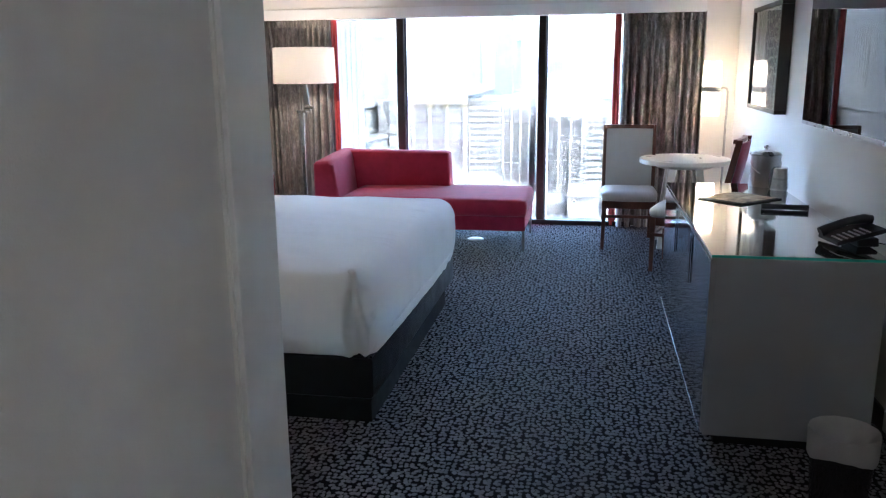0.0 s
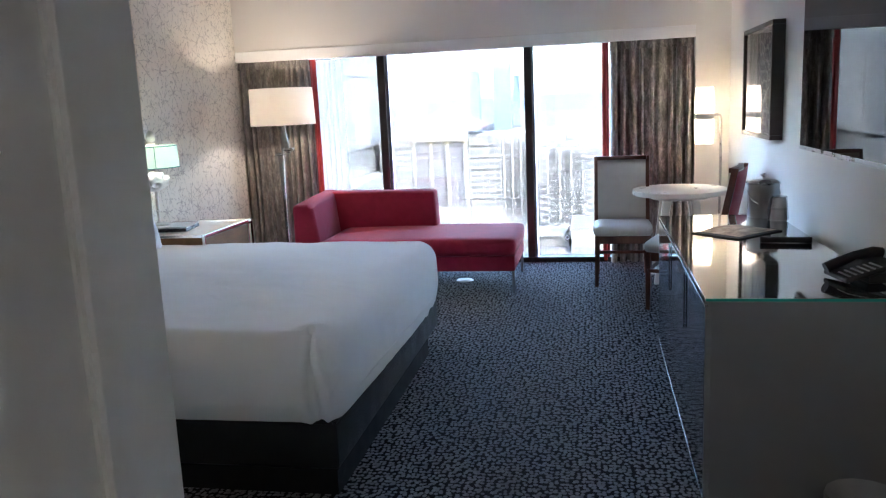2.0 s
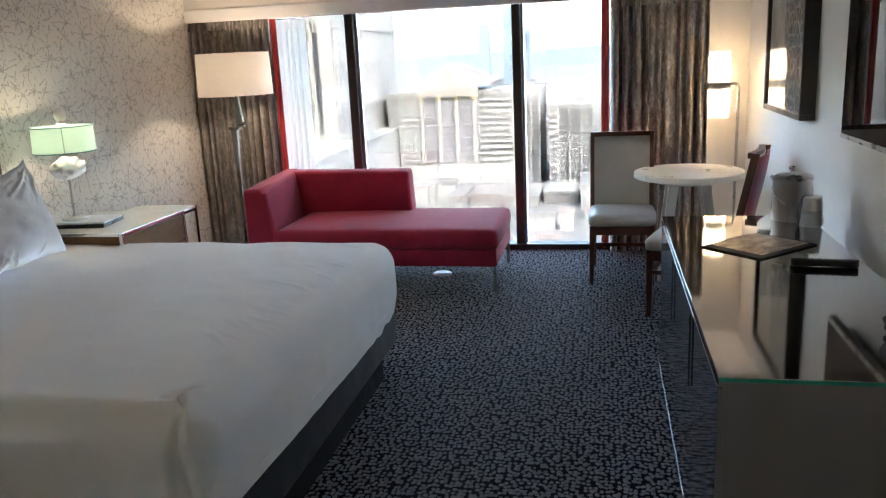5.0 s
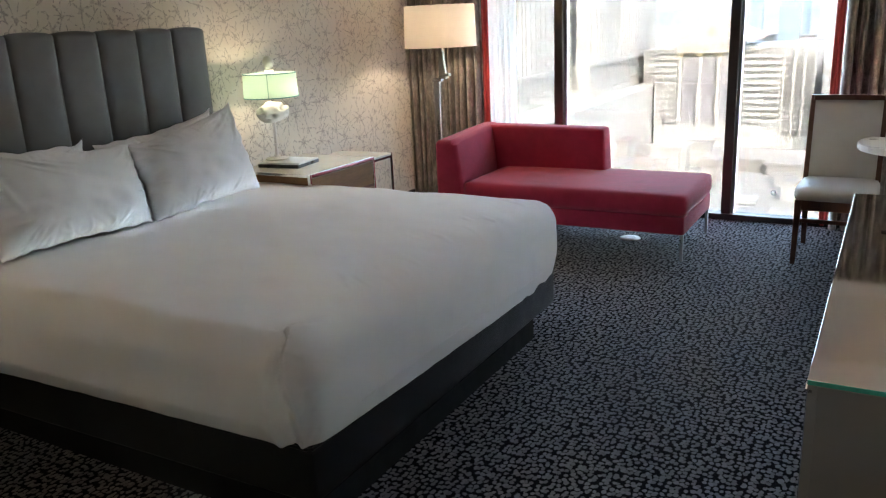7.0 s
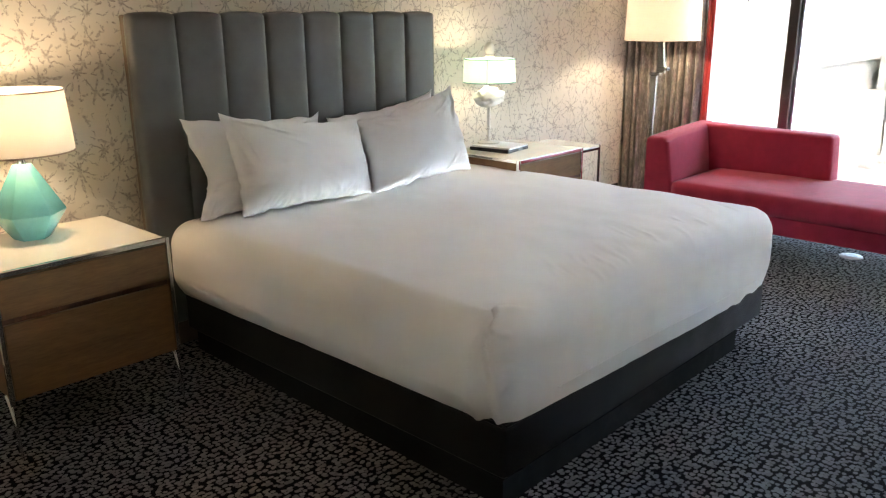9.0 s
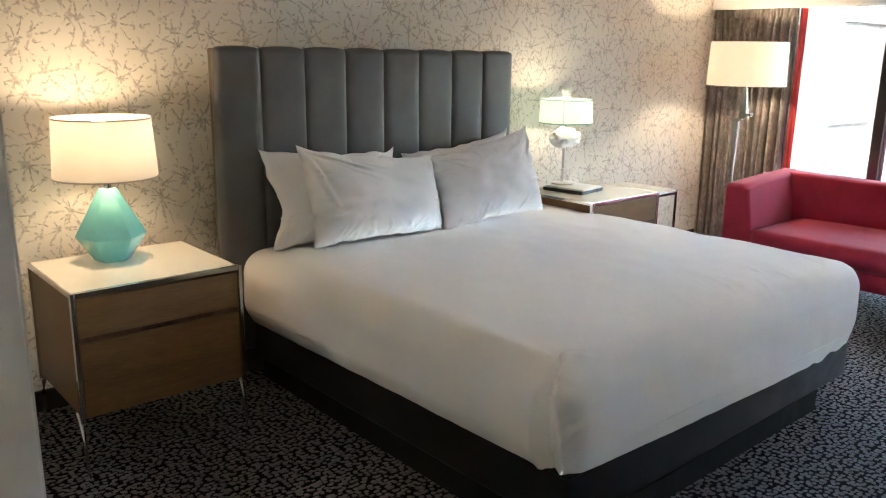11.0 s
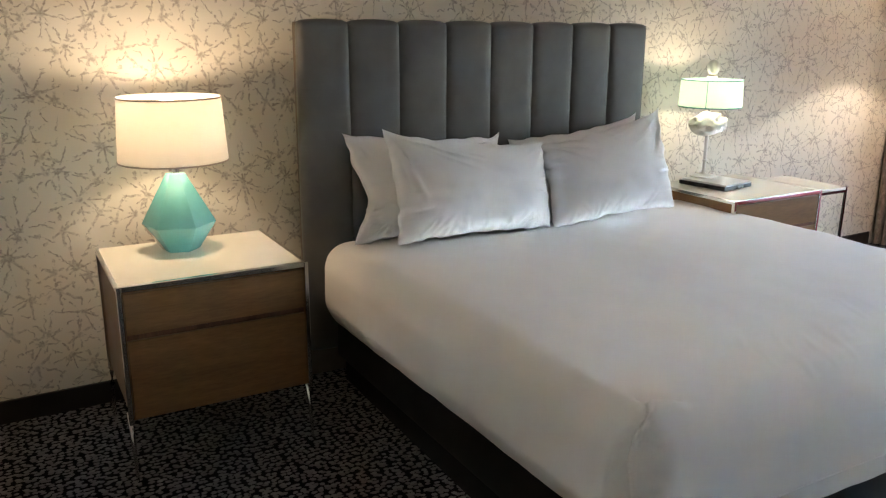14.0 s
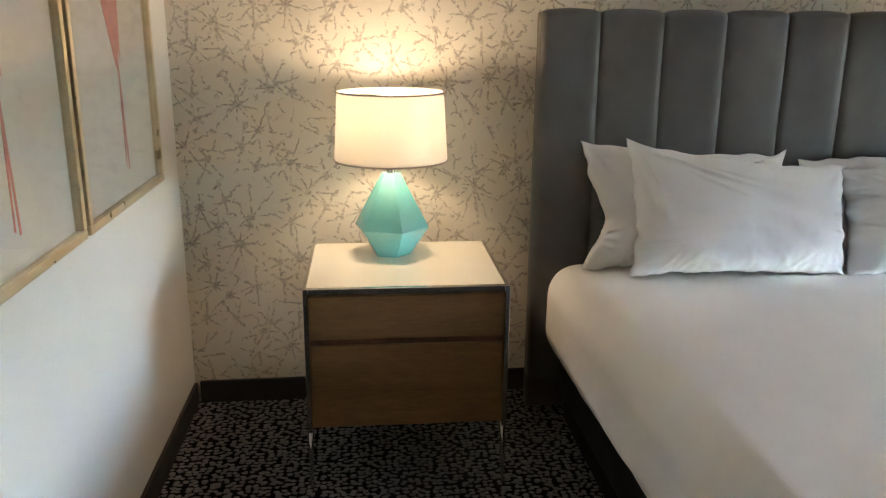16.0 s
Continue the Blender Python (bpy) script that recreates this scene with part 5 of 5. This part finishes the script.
part("medallion", lathe([(0, 0), (2.0, 0), (1.8, 0.3), (0, 0.4)], 20), M_GILT, hotel, "pale gilt medallion").matrix_local = pose(HX0, D - 2.6, -7.6, 90, 0, 0)
part("roof_slope", hull([(HX0 + 1, D + 3, -1.8), (HX0 + 20, D + 3, -11.2), (HX0 + 1, D + 40, -1.8), (HX0 + 20, D + 40, -11.2), (HX0 + 1, D + 3, -2.4), (HX0 + 20, D + 3, -11.8)]), M_ROOFRED, hotel)
wing = block("pale hotel wing with rows of balconies", -61.9, -31.0, D + 3, D + 44, -15.8, M_CONC)
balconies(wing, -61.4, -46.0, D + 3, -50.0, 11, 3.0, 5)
for k in range(3):
    facade(wing, pose(-42.2 + 4.4 * k, D + 2.9, -54.5), 1, 12, 4, 3.05, 2.9, 2.3)
    part("pilaster", lathe([(0.75, -57.0), (0.75, -17.2), (0, -17.2)], 10, cx=-44.6 + 4.4 * k, cy=D + 2.4), M_CONC2, wing)
wing2 = block("pale hotel wing with tall columned slots", -109.5, -102.7, D + 4, D + 44, -16.6, M_CONC)
for k in range(3):
    part("slot", boxed(-108.9 + 2.1 * k, -107.9 + 2.1 * k, D + 3.8, D + 4.1, -50.0, -24.5), M_DARKWIN, wing2, "tall dark slot")
    part("slot", boxed(-108.9 + 2.1 * k, -107.9 + 2.1 * k, D + 3.8, D + 4.1, -22.5, -17.6), M_DARKWIN, wing2, "tall dark slot")
far_wing = block("white far hotel block with window bands", -27.8, -14.0, D + 30, D + 60, -18.0, M_CONC)
facade(far_wing, pose(-26.0, D + 29.9, -46.0), 3, 8, 4.2, 3.4, 3.2, 1.5)
annex = block("white hotel annex with arched bays", -25.5, 13.0, D - 12, D + 25, -23.0, M_CONC)
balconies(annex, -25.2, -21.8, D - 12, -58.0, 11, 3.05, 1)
for k in range(3):
    x = -18.6 + 5.6 * k
    facade(annex, pose(x, D - 12.2, -57.0), 1, 11, 3, 3.0, 4.0, 2.2)
    part("arch_head", lathe([(0, 0), (2.0, 0), (2.0, 0.25), (0, 0.25)], 20), M_DARKWIN, annex, "round arched window head").matrix_local = pose(x, D - 12.0, -25.9, 90, 0, 0)
    part("pilaster", boxed(x - 3.2, x - 2.4, D - 13.4, D - 12, -60, -23.6), M_CONC2, annex)
part("pilaster", boxed(-18.6 + 16.8 - 3.2, -18.6 + 16.8 - 2.4, D - 13.4, D - 12, -60, -23.6), M_CONC2, annex)
balconies(annex, -2.8, 6.5, D - 12, -58.0, 11, 3.05, 3)
for x0, x1, h in ((-22, -17, 3.4), (-15, -8, 2.2), (-6, -2, 4.2), (0, 5, 2.6)):
    part("roof_plant", boxed(x0, x1, D - 4, D + 4, -21.8, -21.8 + h), M_ROOF, annex)
rnd = random.Random(5)
for k in range(9):
    x = -121 + 16 * k
    block("low pale podium in front of hotel", x, x + rnd.uniform(11, 15.5), rnd.uniform(325, 345), 366, GZ + rnd.uniform(3, 10), rnd.choice([M_ROOF, M_TOWER, M_CONC]), "podium_building", rnd.choice([M_ROOF, M_TOWER]))
for k in range(46):
    y = rnd.uniform(105, 318)
    x = -0.21 * y + rnd.uniform(-0.08, 0.20) * y
    w, d = rnd.uniform(2.5, 8), rnd.uniform(2.5, 7)
    block("low pale rooftop building", x, x + w, y, y + d, GZ + rnd.uniform(2, 9), rnd.choice([M_ROOF, M_TOWER, M_CONC]), "low_building", rnd.choice([M_ROOF, M_ROOF, M_TOWER, M_ROOFPINK]))
# tall white tower to the side: two stepped wings over a podium of small windows
def tower_wing(label, x, y0, y1, z0, bands):
    t = block(label, x - 40, x, y0, y1, 84, M_TOWER, "hotel_tower")
    facade(t, pose(x + 0.1, y0 + 3, z0 + 2.2, 0, 0, 90), int((y1 - y0 - 4) / 5.2), 4, 5.2, 2.5, 2.0, 1.4, M_TOWERWIN)
    for z in (z0 + 11.0, z0 + 46.5):
        part("cornice", boxed(x, x + 1.0, y0 - 1.0, y1 + 0.5, z, z + 1.4), M_CONC, t)
    for ya, n, glazed in bands:
        if glazed:
            for zb, rows in ((z0 + 16.5, 6), (z0 + 52.0, 5)):
                facade(t, pose(x + 0.1, ya, zb, 0, 0, 90), n, rows, 5.0, 5.7, 1.9, 4.3, M_TOWERWIN)
        else:
            for k in range(n):
                part("rib", boxed(x, x + 0.9, ya + 3.4 * k - 0.9, ya + 3.4 * k + 0.9, z0 + 12.5, z0 + 46.0), M_CONC, t)
    return t


tower_wing("tall white hotel wing with grid of windows", -124, 190, 334, -32.0, ((195, 5, True), (221, 7, False), (247, 5, True), (273, 6, False), (296, 7, True)))
tower = tower_wing("tall white hotel wing with two dark glass slots", -114, 335, 444, -30.0, ((339, 3, False), (352, 5, True), (380, 7, False), (407, 7, True)))
for x in (-127.0, -121.0):
    part("dark_slot", boxed(x - 1.1, x + 1.1, 334.6, 335.1, -18.5, 15.0), M_SLOT, tower, "tall dark glass slot")
    for z in (-20.8, -23.2, -25.6, -28.0, 17.5, 24.0, 31.0):
        part("window", boxed(x - 1.0, x + 1.0, 334.7, 335.1, z - 0.7, z + 0.7), M_SLOT, tower)
base = block("wide pale podium below the tower", -165, -104, 150, 440, -34, M_CONC, "podium_building")
for k in range(34):
    y = rnd.uniform(125, 330)
    x = rnd.uniform(-100, -58)
    w, d = rnd.uniform(4, 13), rnd.uniform(5, 16)
    block("low pale rooftop building", x, x + w, y, y + d, -43 + rnd.uniform(-9, 2) - 8 * (x + 88) / 30, rnd.choice([M_ROOF, M_TOWER, M_CONC]), "low_building", rnd.choice([M_ROOF, M_ROOF, M_TOWER, M_ROOFPINK]))
# white colonnaded pavilion close below
pav = thing("colonnade_pavilion", pose(-16.5, 118, GZ), "white open colonnade with round roof", "pavilion")
part("drum", lathe([(0, 0), (8.5, 0), (8.5, 17), (0, 17)], 40), M_CONC, pav)
part("roof", lathe([(0, 27.6), (5, 27.2), (9.5, 25.6), (9.5, 24.2), (0, 24.2)], 40), M_CONC2, pav)
part("core", lathe([(0, 17), (5.5, 17), (5.5, 24.2), (0, 24.2)], 24), M_DARKWIN, pav)
for k in range(18):
    a = 2 * math.pi * k / 18
    part("column", lathe([(0.55, 17), (0.5, 24.2), (0, 24.2)], 10, cx=8.2 * math.cos(a), cy=8.2 * math.sin(a)), M_CONC2, pav)
# distant glass towers; their haze is only in the paler blue colour
for x0, x1, y, z1 in ((-198, -181, 1300, 50), (-163, -134, 1350, 78), (-139, -128, 1450, 44)):
    block("blue glass tower in the haze", x0, x1, y, y + 25, z1, M_BLUEGLASS, "glass_tower", M_BLUEGLASS)
rnd = random.Random(11)
for i in range(130):
    y = rnd.uniform(90, 330) if i < 70 else rnd.uniform(480, 1500)
    x = rnd.uniform(-0.5, 0.1) * y
    s = rnd.uniform(4, 14) * (1 if y < 400 else 2.6)
    if (-180 < x < -60 and 110 < y < 460) or 310 < y < 400:
        continue
    block("low pale rooftop building", x - s, x + s, y - s * 0.7, y + s * 0.7, GZ + rnd.uniform(3, 9) + (rnd.uniform(0, 22) if y > 480 else 0), rnd.choice([M_ROOF, M_CONC, M_CONC2, M_CONC]), "low_building", rnd.choice([M_ROOF, M_ROOF, M_ROOFPINK]))
hb = bmesh.new()
grid(80, 3, lambda u, v: (-4000 + 8000 * u, 4300 + 120 * v, GZ + (80 + 24 * noise.noise(Vector((u * 7, 0, 3))) + 12 * noise.noise(Vector((u * 23, 2, 1)))) * v), hb)
setting("backdrop_hills", hb, M_HILL, "hazy distant hills", "hills")
